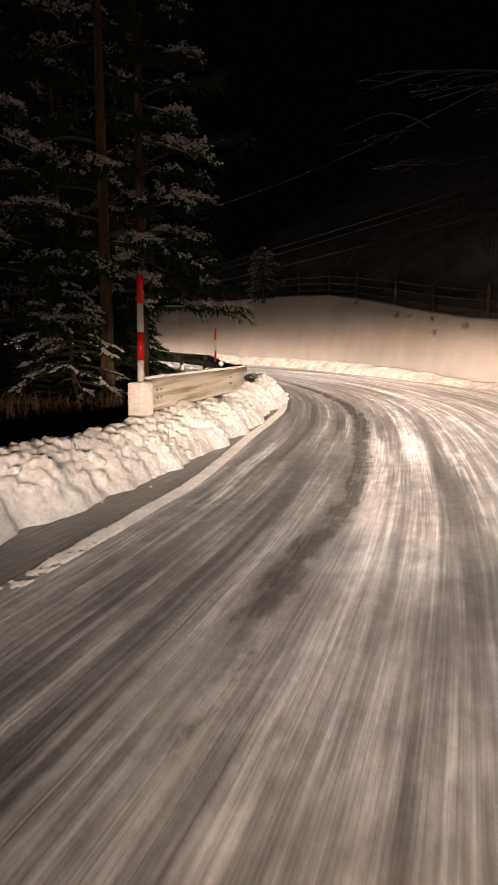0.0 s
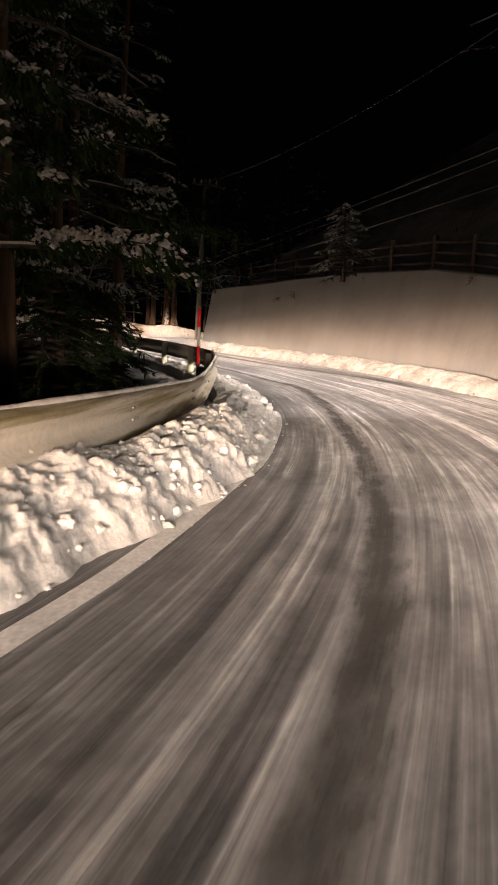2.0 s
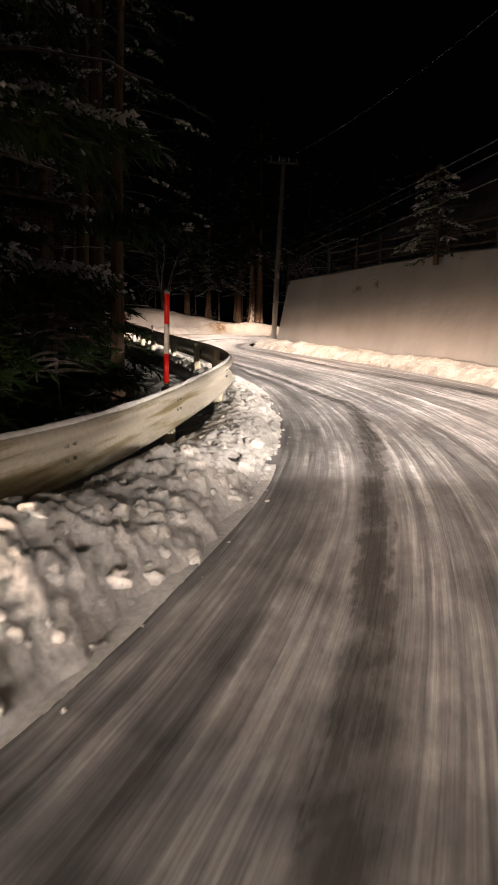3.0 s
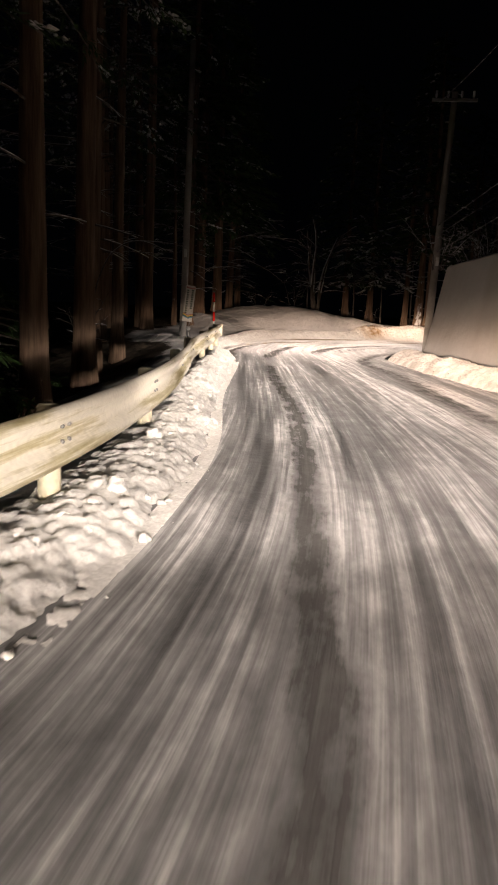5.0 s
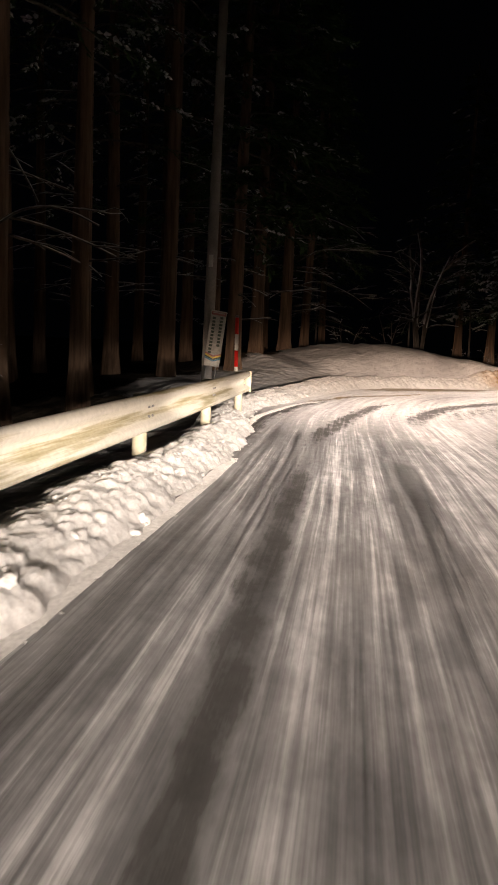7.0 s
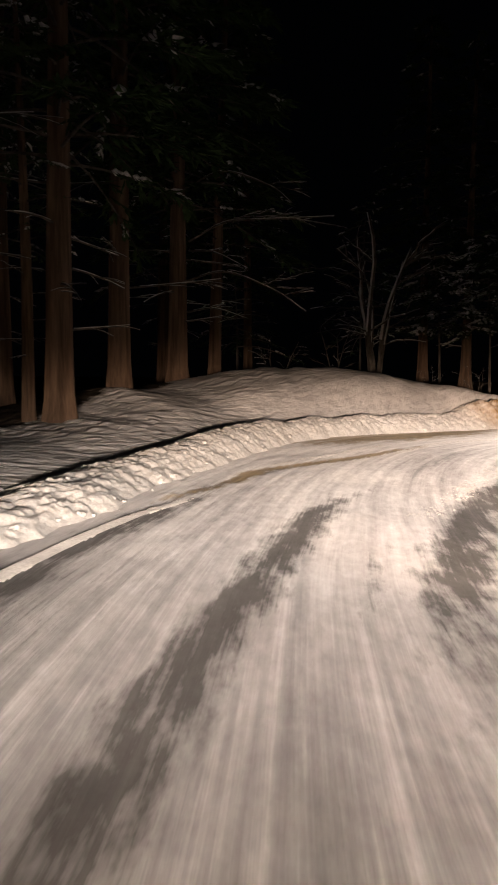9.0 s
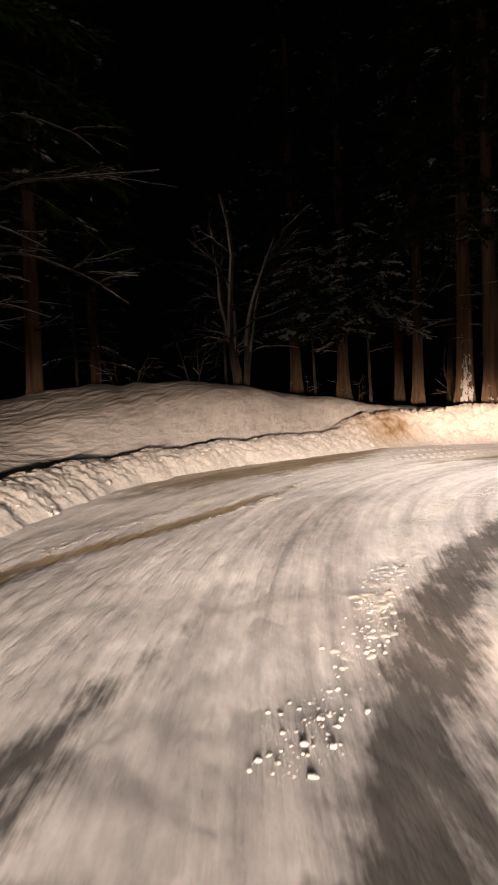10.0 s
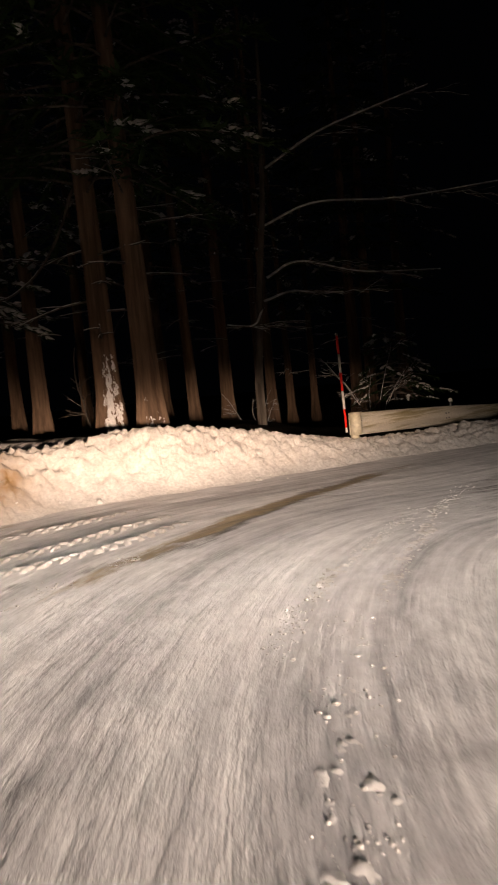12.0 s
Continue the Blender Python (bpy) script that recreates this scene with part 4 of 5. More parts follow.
def young_cedar(seed, height, dia, reach, lean_to, low, label):
    """A cedar with bare lower limbs and foliage in heavy, drooping, snow-topped clumps at the ends of uneven limbs. lean_to: the side with the longest limbs; low: height of the lowest."""
    rng = random.Random(seed)
    trunk, axis = trunk_geo(height, dia, 0.25, rng, 18, -0.7)
    wood, leaf, snow = Geo(), Geo(), Geo()
    for i in range(30):
        u = (i + 0.7 * rng.random()) / 30
        z = low + (height - 0.4 - low) * u ** 1.5
        az = i * 2.39996 + rng.uniform(-0.5, 0.5)
        ln = reach * (1 - 0.8 * u) * rng.uniform(0.55, 1.0) * (0.72 + 0.38 * math.cos(az - lean_to)) + 0.2
        root = np.array([np.interp(z, axis[:, 2], axis[:, 0]), np.interp(z, axis[:, 2], axis[:, 1]), z])
        p = limb_points(root, az, ln, rng.uniform(-0.05, 0.3), rng.uniform(0.15, 0.45), 8)
        p[2:, :2] += np.array([[rng.gauss(0, 0.04), rng.gauss(0, 0.04)] for _ in range(6)])
        tube(wood, p, np.linspace(0.032, 0.008, 8), 5)
        if rng.random() < 0.2:                                 # a bare limb with nothing but its line of snow
            tube(snow, p[1:] + (0, 0, 0.018), np.linspace(0.014, 0.002, 7), 5)
            continue
        inner = rng.uniform(0.35, 0.62)
        loaded = rng.random() < 0.45                           # the others have shed their snow
        if loaded:
            tube(snow, p[2:] + (0, 0, 0.025), np.linspace(0.020, 0.004, 6), 6)
        for k in range(20):
            v = inner + (1.02 - inner) * (k + rng.random()) / 20
            at = np.array([np.interp(v, np.linspace(0, 1, 8), p[:, c]) for c in range(3)])
            sa = az + rng.choice((-1, 1)) * rng.uniform(0.15, 1.5) * (1.25 - 0.75 * v)
            sl = rng.uniform(0.22, 0.5) * min(1.15, 0.5 + ln / 2.4)
            hang = rng.uniform(0.4, 1.1)
            top = rng.random() < (0.9 if loaded else 0.10)
            for t in range(13):
                w = (t + rng.random()) / 13
                b = at + np.array([math.cos(sa) * sl * w, math.sin(sa) * sl * w, 0.28 * w - hang * sl * w * w]) + np.array([rng.gauss(0, 0.03) for _ in range(3)])
                d = (math.cos(sa + rng.uniform(-0.9, 0.9)), math.sin(sa + rng.uniform(-0.9, 0.9)), rng.uniform(-1.5, 0.0))
                put_tuft(leaf, b, d, rng.uniform(0.10, 0.26), rng.uniform(0.030, 0.052), 0.0, True)
                if top and rng.random() < 0.8 and w > 0.12:
                    for _ in range(2):                         # heaped in small pillows on top of the spray
                        turn = rng.uniform(0, 6.28)
                        put_tuft(snow, b + np.array((rng.gauss(0, 0.025), rng.gauss(0, 0.025), rng.uniform(0.0, 0.05))), (math.cos(turn), math.sin(turn), rng.uniform(-0.6, 0.1)), rng.uniform(0.05, 0.11), rng.uniform(0.03, 0.055), 0.03)
    root = new("cedar_tree")
    part("trunk", trunk, BARK, root, "slim reddish-brown trunk")
    part("limb", wood, GREY_BARK, root, "thin grey limbs")["kind"] = "stuff"
    part("crown", leaf, NEEDLES, root, "drooping dark green needles", smooth=False)["kind"] = "stuff"
    part("snow", snow, TWIG_SNOW, root, "snow lying on the sprays and limbs")["kind"] = "stuff"
    return tagged(root, label, "tree", "cedars")


NEAR_LABEL = "young cedar with low snow-laden drooping branches"
TALL_LABEL = "tall cedar with a bare reddish trunk and snowy limbs above"
near_kinds = [young_cedar(11, 9.5, 0.22, 2.1, -0.6, 2.2, NEAR_LABEL), young_cedar(12, 12.5, 0.27, 2.4, -2.6, 2.6, NEAR_LABEL), young_cedar(13, 11.0, 0.22, 3.1, -0.3, 2.9, NEAR_LABEL)]
SKIRT_LABEL = "tall cedar whose dark crown hangs low over its reddish trunk"
skirted_kinds = [cedar(24, SKIRT_LABEL, height=15.0, dia=0.46, crown_from=4.3, reach=2.6, limbs=96, sprays=11, dead=6, snow_share=0.07, tufts=7, size=1.9, clump=0.6),
                 cedar(25, SKIRT_LABEL, height=16.0, dia=0.43, crown_from=4.7, reach=2.4, limbs=96, sprays=11, dead=5, snow_share=0.07, tufts=7, size=1.9, clump=0.6)]
tall_kinds = [cedar(21, TALL_LABEL, height=17.0, dia=0.46, crown_from=6.2, reach=2.6, limbs=42, sprays=10, dead=5, snow_share=0.28, tufts=6),
              cedar(22, TALL_LABEL, height=18.0, dia=0.42, crown_from=7.6, reach=2.2, limbs=34, sprays=8, dead=4, snow_share=0.28, tufts=6),
              cedar(23, TALL_LABEL, height=16.0, dia=0.40, crown_from=5.3, reach=2.7, limbs=42, sprays=10, dead=8, snow_share=0.3, tufts=6)]


def plant(kinds, places):
    """Sets trees of these kinds at places of x, y, z, turn, scale; the first ones are the kinds themselves."""
    for n, (x, y, z, turn, scale) in enumerate(places):
        kind = kinds[n % len(kinds)]
        if n < len(kinds):
            kind.scale = (scale, scale, scale)
            kind.matrix_basis = pose(x, y, z, 0, 0, turn) @ Matrix.Diagonal((scale, scale, scale, 1))
        else:
            copy = copy_thing(kind, Matrix.Identity(4))
            copy.matrix_basis = pose(x, y, z, 0, 0, turn) @ Matrix.Diagonal((scale, scale, scale, 1))


plant(near_kinds, [(-2.13, 13.73, -0.4, 0, 0.95), (-2.74, 13.16, -0.4, 0, 1.0), (-2.35, 14.95, -0.45, 0, 1.0),
                   (-4.6, 16.8, -0.7, 60, 1.1), (-4.9, 12.6, -0.6, 200, 1.1), (-3.3, 18.2, -0.6, 330, 0.95),
                   (-5.4, 20.3, -0.8, 10, 1.1), (-6.6, 16.0, -0.9, 95, 1.2), (-6.3, 10.5, -0.5, 170, 1.0), (-3.9, 10.2, -0.4, 40, 0.8)])
plant(tall_kinds, [(-6.54, 25.8, -0.6, 0, 0.85), (-8.62, 28.5, -0.5, 40, 0.95), (-12.6, 32.3, -0.2, 80, 1.1), (-3.75, 21.9, -0.6, 300, 0.56), (-14.0, 34.6, -0.2, 120, 0.85),
                   (-16.8, 36.5, 0.0, 160, 0.95), (-19.0, 38.8, 0.0, 200, 0.95), (-17.3, 39.3, 0.0, 15, 1.05), (-18.9, 40.6, 0.1, 230, 1.0),
                   (-18.35, 42.1, 0.1, 140, 0.5), (-22.9, 42.6, 0.0, 30, 0.9), (-23.8, 44.6, 0.0, 90, 0.85), (-21.0, 43.2, 0.1, 310, 0.95), (-19.8, 36.2, -0.1, 220, 0.9),
                   (-22.4, 38.5, -0.1, 10, 0.95), (-15.6, 31.2, -0.4, 190, 1.0), (-12.4, 28.4, -0.6, 45, 1.0), (-9.6, 24.6, -0.8, 100, 1.0),
                   (-15.6, 60.6, 0.5, 150, 0.8), (-15.4, 64.2, 0.4, 20, 0.7), (-12.4, 62.6, 0.3, 200, 0.75),
                   (-11.57, 64.1, 0.2, 320, 0.8), (-10.2, 65.9, 0.1, 110, 0.75), (-9.5, 67.9, 0.0, 250, 0.65), (-8.4, 70.4, 0.0, 0, 0.6),
                   (-6.7, 68.3, 0.1, 35, 0.9), (-17.8, 66.0, 0.6, 130, 0.9), (-4.5, 72.5, 0.0, 290, 1.0), (-10.5, 67.5, 0.0, 10, 0.7)])
plant(skirted_kinds, [(-17.85, 42.4, 0.05, 70, 1.05), (-19.12, 44.73, 0.5, 330, 1.1), (-20.36, 47.63, 0.65, 20, 1.05), (-21.81, 50.61, 0.75, 260, 0.9),
                      (-13.62, 57.7, 0.55, 280, 0.98), (-12.86, 57.1, 0.55, 60, 0.96), (-7.4, 67.3, 0.1, 170, 0.9), (-13.6, 67.5, 0.3, 75, 0.9),
                      (-18.5, 61.5, 0.9, 215, 0.9), (-27.0, 58.5, 0.9, 66, 0.95), (-25.5, 52.0, 0.6, 166, 0.95), (-20.5, 62.0, 0.9, 6, 0.95)])


# ---- loose snow ----
CLOD_SHAPES, SMALL_SHAPES, TINY_SHAPES = [], [], []


def clod_shapes():
    rng = random.Random(5)
    for shapes, fine in [(CLOD_SHAPES, 4)] * 6 + [(SMALL_SHAPES, 3)] * 8 + [(TINY_SHAPES, 2)] * 8:
        bm = bmesh.new()
        bmesh.ops.create_icosphere(bm, subdivisions=fine - 1, radius=1.0)
        off = rng.uniform(0, 50)
        for v in bm.verts:
            n = noise.noise(v.co * 1.1 + Vector((off, 0, 0))) * 0.6 + noise.noise(v.co * 2.2 + Vector((0, off, 0))) * 0.5 + noise.noise(v.co * 5.0 + Vector((0, 0, off))) * 0.3
            v.co *= 1 + n
        bm.verts.index_update()
        shapes.append((np.array([v.co[:] for v in bm.verts]), [tuple(v.index for v in f.verts) for f in bm.faces]))
        bm.free()


clod_shapes()


def spin(rng):
    return np.array(Euler((rng.uniform(0, 6.3), rng.uniform(0, 6.3), rng.uniform(0, 6.3))).to_matrix())


def clods_along(line, normals, widths, heights, starts, count, spread, sizes, seed, where=lambda p: 1.0):
    """Clods strewn over a snow bank and in front of it. spread: across the bank, 0 at its foot and 0.62 on its crest."""
    rng = random.Random(seed)
    geo = Geo()
    made = 0
    while made < count:
        i = rng.randrange(len(line))
        if rng.random() > where(line[i]):
            continue
        made += 1
        r = sizes[0] + (sizes[1] - sizes[0]) * rng.random() ** 2.4
        u = rng.uniform(*spread)
        q, z, prof, steep = bank_point(line[i], normals[i], u, widths[i], heights[i], starts[i])
        shape, faces = rng.choice(SMALL_SHAPES)
        v = (shape @ spin(rng).T) * r * (1, 1, 0.85)
        out = 0.010 if u > 0.02 else 0.0
        geo.add(v + (q[0] - normals[i][0] * out, q[1] - normals[i][1] * out, max(z, 0.0) + out - r * 0.25), faces)
    return geo


g = clods_along(LB, LN, L_WIDTH, L_HEIGHT, LSTART, 1300, (0.02, 0.85), (0.014, 0.05), 41, lambda p: 0.35 if p[1] < 11.5 else 1.0 if p[1] < 18 else 0.16 if p[1] < 46 else 0.12)
tagged(part("snow_clods", g, SNOW_CLOD), "countless rounded snow clods heaped on the ploughed bank", "snow", kind="stuff")
g = clods_along(LB, LN, L_WIDTH, L_HEIGHT, LSTART, 170, (-0.10, 0.05), (0.004, 0.018), 42, lambda p: 1.0 if 12 < p[1] < 30 else 0.3)
tagged(part("snow_crumbs", g, SNOW_CLOD), "small snow crumbs fallen on the road edge", "snow", kind="stuff")
g = clods_along(RB, RNN, R_WIDTH, R_HEIGHT, np.zeros(len(RB)), 700, (0.02, 0.8), (0.016, 0.06), 43, lambda p: 1.0 if p[1] > 15 else 0.3)
tagged(part("snow_clods", g, SNOW_GRIMY), "loose snow clods along the foot of the wall", "snow", kind="stuff")


def big_clods():
    """Single large clods at the front of the bank."""
    rng = random.Random(44)
    spots = [(0.69, 13.4, 0.075), (0.36, 16.5, 0.09), (0.52, 15.9, 0.06), (0.62, 14.3, 0.055), (0.15, 17.4, 0.075), (0.28, 16.9, 0.06), (0.5, 15.1, 0.07),
             (0.18, 16.0, 0.07), (-0.02, 15.2, 0.08), (0.3, 14.2, 0.065), (-0.5, 19.6, 0.07), (-1.2, 21.4, 0.07), (-2.0, 22.9, 0.075), (-2.9, 24.2, 0.08), (-3.7, 25.7, 0.07), (0.4, 12.2, 0.05), (0.2, 11.0, 0.05)]
    for x, y, r in spots:
        shape, faces = rng.choice(CLOD_SHAPES)
        geo = Geo()
        geo.add((shape @ spin(rng).T) * r * (0.85, 0.78, 0.66), faces)
        ob = part("snow_clod", geo, SNOW_CLOD)
        i = int(np.linalg.norm(LB - (x, y), axis=1).argmin())
        u = (float((np.array((x, y)) - LB[i]) @ LN[i]) + 0.06 - LSTART[i]) / L_WIDTH[i]
        ob.location = (x, y, r * 0.32 + (max(0.0, bank_point(LB[i], LN[i], u, L_WIDTH[i], L_HEIGHT[i], LSTART[i])[1]) if u > 0 else 0.0))
        tagged(ob, "large rounded snow clod lying by the road edge", "snow clod", "large snow clods")


big_clods()


def lug_print(points, half=0.12, height=0.030, lugs=0.15):
    """The print of a tyre's lugs pressed into packed snow; lugs: their spacing in metres."""
    line = even(curve(points, 200), 0.02)
    nn = side(line)
    cols, geo, verts = 22, Geo(), []
    for i, (p, m) in enumerate(zip(line, nn)):
        taper = min(1.0, i / 60, (len(line) - i) / 60)
        shift = half * 0.5 * flat_noise(p[0], p[1], 1.3, 31)
        for k in range(cols):
            u = k / (cols - 1) * 2 - 1
            q = p + m * (u * half + shift)
            hump, crumb = max(0.0, 1 - u ** 4) - 0.03, 0.15 + 0.85 * smooth_step(math.sin(math.tau * (i * 0.02 / lugs + abs(u) * 0.6)) + flat_noise(q[0], q[1], 6, 3), -0.3, 0.4)
            verts.append((q[0], q[1], road_height(*q) - 0.012 + (height + 0.006) * taper * hump * crumb))
    geo.add(verts, [tuple(reversed(f)) for f in grid_faces(len(line), cols)])
    tagged(part("tyre_print", geo, SNOW_DIRTY), "print of a tyre's lugs pressed into the packed snow", "snow", kind="stuff")


def crumb_row(points, seed, count, half, biggest):
    """A broken row of snow crumbs between wheel tracks, thrown up in loose heaps."""
    rng = random.Random(seed)
    line = even(curve(points, 200), 0.02)
    nn = side(line)
    geo, made, cols, verts = Geo(), 0, 24, []
    for i, (p, m) in enumerate(zip(line, nn)):
        taper = min(1.0, i / 60, (len(line) - i) / 60)
        for k in range(cols):
            u = k / (cols - 1) * 2 - 1
            q = p + m * half * (1.5 * u + 0.7 * flat_noise(p[0], p[1], 1.3, 31))
            heap = flat_noise(q[0], q[1], 2.2, seed) * 0.7 + flat_noise(q[0], q[1], 7.0, seed + 1) * 0.8 + flat_noise(q[0], q[1], 19.0, seed + 2) * 0.6 + 0.40 - 1.3 * u * u
            chunk = 0.4 + 0.6 * cell_lumps(q[0], q[1], 17.0, 3)
            verts.append((q[0], q[1], road_height(*q) - 0.016 + 0.027 * taper * chunk * max(0.0, min(1.0, heap * 1.6)) - 0.004 * (1 - taper)))
    geo.add(verts, [tuple(reversed(f)) for f in grid_faces(len(line), cols)])
    while made < count:
        i = rng.randrange(len(line))
        p = line[i]
        if flat_noise(p[0], p[1], 1.6, seed) + 0.6 * flat_noise(p[0], p[1], 4.5, seed + 1) < rng.uniform(-0.6, 0.35):
            continue
        made += 1
        q = p + nn[i] * (half * 0.7 * flat_noise(p[0], p[1], 1.3, 31) + rng.gauss(0, half * 0.5))
        r = 0.003 + (biggest - 0.003) * rng.random() ** 3
        shape, faces = rng.choice(TINY_SHAPES)
        v = (shape @ spin(rng).T) * r * (1.15, 1.15, 0.7)
        geo.add(v + (q[0], q[1], road_height(*q) + r * rng.uniform(-0.4, 0.0)), faces)
    tagged(part("snow_crumbs", geo, SNOW_DIRTY), "broken row of snow crumbs between the wheel tracks", "snow", kind="stuff")


crumb_row([(-13.35, 44.3), (-13.42, 45.4), (-13.5, 46.5), (-13.72, 48.0), (-13.4, 49.0), (-12.9, 50.0), (-12.3, 50.8)], 51, 700, 0.11, 0.014)
crumb_row([(-10.9, 41.2), (-11.15, 42.6), (-11.31, 43.56), (-11.42, 44.2), (-11.56, 45.0), (-11.58, 45.8), (-11.46, 46.8), (-11.21, 47.8), (-10.9, 49.0)], 52, 900, 0.15, 0.015)
crumb_row([(-11.42, 48.5), (-11.3, 48.95), (-11.15, 49.4), (-10.9, 49.95), (-10.5, 50.6), (-9.9, 51.6)], 53, 450, 0.09, 0.013)
crumb_row([(-11.0, 48.6), (-10.7, 49.45), (-10.27, 50.36), (-9.76, 51.46), (-9.1, 52.6)], 54, 450, 0.09, 0.013)
crumb_row([(-13.9, 42.2), (-14.05, 43.6), (-14.1, 45.0), (-14.2, 46.4), (-14.3, 47.6), (-14.2, 48.8)], 55, 700, 0.11, 0.014)
for points in ([(-13.9, 50.0), (-13.31, 50.64), (-12.94, 50.9), (-12.57, 51.25), (-12.16, 51.83), (-11.64, 52.5)],
                            [(-14.1, 50.5), (-13.5, 51.1), (-12.95, 51.6), (-12.45, 52.2), (-11.9, 52.9)],
                            [(-14.3, 51.7), (-13.6, 52.2), (-12.9, 52.8), (-12.3, 53.4)]):
    lug_print(points)


# ---- the painted edge line ----
def edge_line(line, label, ends=(0.0, 0.0)):
    """A painted line, worn through in flakes; ends: metres over which each end fades away."""
    line = even(line, 0.03)
    n = side(line)
    cols, geo, verts = 9, Geo(), []
    for i, (p, m) in enumerate(zip(line, n)):
        left = min(1.0, i * 0.03 / max(ends[0], 0.03), (len(line) - i) * 0.03 / max(ends[1], 0.03))
        for k in range(cols):
            u = k / (cols - 1) - 0.5
            q = p + m * 0.13 * u
            wear = 0.9 * flat_noise(q[0], q[1], 9.0, 12) + 0.7 * flat_noise(q[0], q[1], 26.0, 13) + 0.5 * flat_noise(q[0], q[1], 2.0, 14)
            keep = smooth_step(wear + 1.9 * left - 0.9 - 0.5 * (abs(u) > 0.45), -0.12, 0.12)
            verts.append((q[0], q[1], road_height(*q) - 0.005 + 0.012 * keep))
    geo.add(verts, [tuple(reversed(f)) for f in grid_faces(len(line), cols)])
    tagged(part("edge_line", geo, PAINT), label, "line", kind="structure")


edge_line(curve([(-1.7, 1.4), (-1.15, 3.1), (-0.84, 4.1), (-0.73, 4.49), (-0.39, 5.79), (-0.1, 7.5), (0.3, 9.7), (0.53, 11.1), (0.66, 12.7), (0.72, 14.0), (0.55, 16.2), (0.3, 17.5)], 300), "worn white edge line on the road", (3.6, 0.6))
piece = LB[(LB[:, 1] > 21.2) & (LB[:, 1] < 33)][::3]
edge_line(piece + side(piece) * 0.05, "worn white edge line on the road", (1.4, 0.3))
edge_line(curve([(-8.6, 32.95), (-9.9, 34.6), (-10.93, 35.94), (-11.47, 36.76), (-12.0, 37.78), (-12.4, 38.6), (-12.78, 39.6), (-13.1, 40.7)], 200), "worn white edge line beside the bare wet gutter", (0.3, 1.5))


# ---- the roadside sign ----
def sign():
    root = new("roadside_sign")
    root.matrix_basis = pose(-14.37, 38.09, 0.0, 0, 6.5, 64)
    for k, x in enumerate((-0.11, 0.11)):
        geo = Geo()
        tube(geo, [(x, 0.03, -0.3), (x, 0.03, 1.9)], 0.018, 8)
        part("leg", geo, GREY_STEEL, root, "thin grey steel leg")
    geo = Geo()
    box(geo, (0.36, 0.018, 1.22), Matrix.Translation((0, 0, 1.34)), 0.006)
    board = part("board", geo, BOARD, root, "weathered white board")
    def bar(name, w, h, x, z, mat, rot=0, y=-0.014):
        geo = Geo()
        box(geo, (w, 0.006, h), pose(x, y, z, 0, rot, 0), 0.001)
        part(name, geo, mat, board)

    bar("header_band", 0.33, 0.075, 0, 1.885, FADED_RED)
    bar("header_text", 0.27, 0.02, 0, 1.90, BOARD, 0, -0.017)
    for x, top, bottom in ((-0.095, 1.78, 1.02), (0.075, 1.80, 1.14)):
        z = top
        while z > bottom:
            bar("text_bar", 0.07, 0.05, x, z, INK)
            z -= 0.075
    for i, mat in enumerate((FADED_RED, YELLOW, INK, BLUE)):
        bar("stripe", 0.205, 0.030, -0.09, 0.985 - 0.034 * i, mat, 20)
        bar("stripe", 0.185, 0.030, 0.092, 0.985 - 0.034 * i, mat, -20)
    tagged(root, "leaning white roadside board with rows of dark print and coloured stripes", "sign")


sign()


# ---- utility poles and cables ----
def utility_pole(x, y, z, height, label, lean=0.0, arm=True):
    root = new("utility_pole")
    root.matrix_basis = pose(x, y, z, 0, lean, 25)
    geo = Geo()
    tube(geo, [(0, 0, -0.8), (0, 0, 3), (0, 0, height)], [0.125, 0.115, 0.09], 16)
    part("shaft", geo, UTILITY, root)
    geo = Geo()
    box(geo, (0.10, 0.008, 0.26), Matrix.Translation((0.03, -0.125, 2.9)), 0.002)
    part("plate", geo, WHITE, root, "small white plate")
    if arm:
        geo = Geo()
        box(geo, (1.35, 0.08, 0.09), Matrix.Translation((0, -0.12, height - 0.25)), 0.01)
        part("crossarm", geo, GREY_STEEL, root)
        for k in (-0.55, -0.2, 0.2, 0.55):
            geo = Geo()
            tube(geo, [(k, -0.12, height - 0.2), (k, -0.12, height - 0.12), (k, -0.12, height - 0.06), (k, -0.12, height)], [0.02, 0.045, 0.03, 0.04], 10)
            part("insulator", geo, WHITE, root, "white insulator")
    tagged(root, label, "utility pole", "utility poles")


utility_pole(-7.04, 41.6, 0.1, 7.9, "grey concrete utility pole with a crossarm past the wall's end", 1.0)
utility_pole(-14.56, 38.24, 0.1, 9.5, "grey concrete utility pole behind the roadside sign", 0.5, False)
utility_pole(13.6, 9.4, 3.6, 7.0, "grey concrete utility pole on the slope above the wall")


def cable(a, b, sag, label, r=0.013):
    geo = Geo()
    pts = [Vector(a).lerp(Vector(b), t) - Vector((0, 0, sag * 4 * t * (1 - t))) for t in np.linspace(0, 1, 28)]
    tube(geo, pts, r, 6)
    tagged(part("cable", geo, WIRE_SNOW), label, "cable", "overhead cables")


for za, zb, sag, dx in ((4.1, 6.9, 0.35, 0.0), (3.85, 6.7, 0.35, 0.1), (3.3, 5.9, 0.25, 0.05), (7.75, 10.4, 1.6, -0.4)):
    cable((-7.04 + dx * 0.8, 41.6, za), (13.6 + dx, 9.4, zb), sag, "overhead cable crusted with snow")


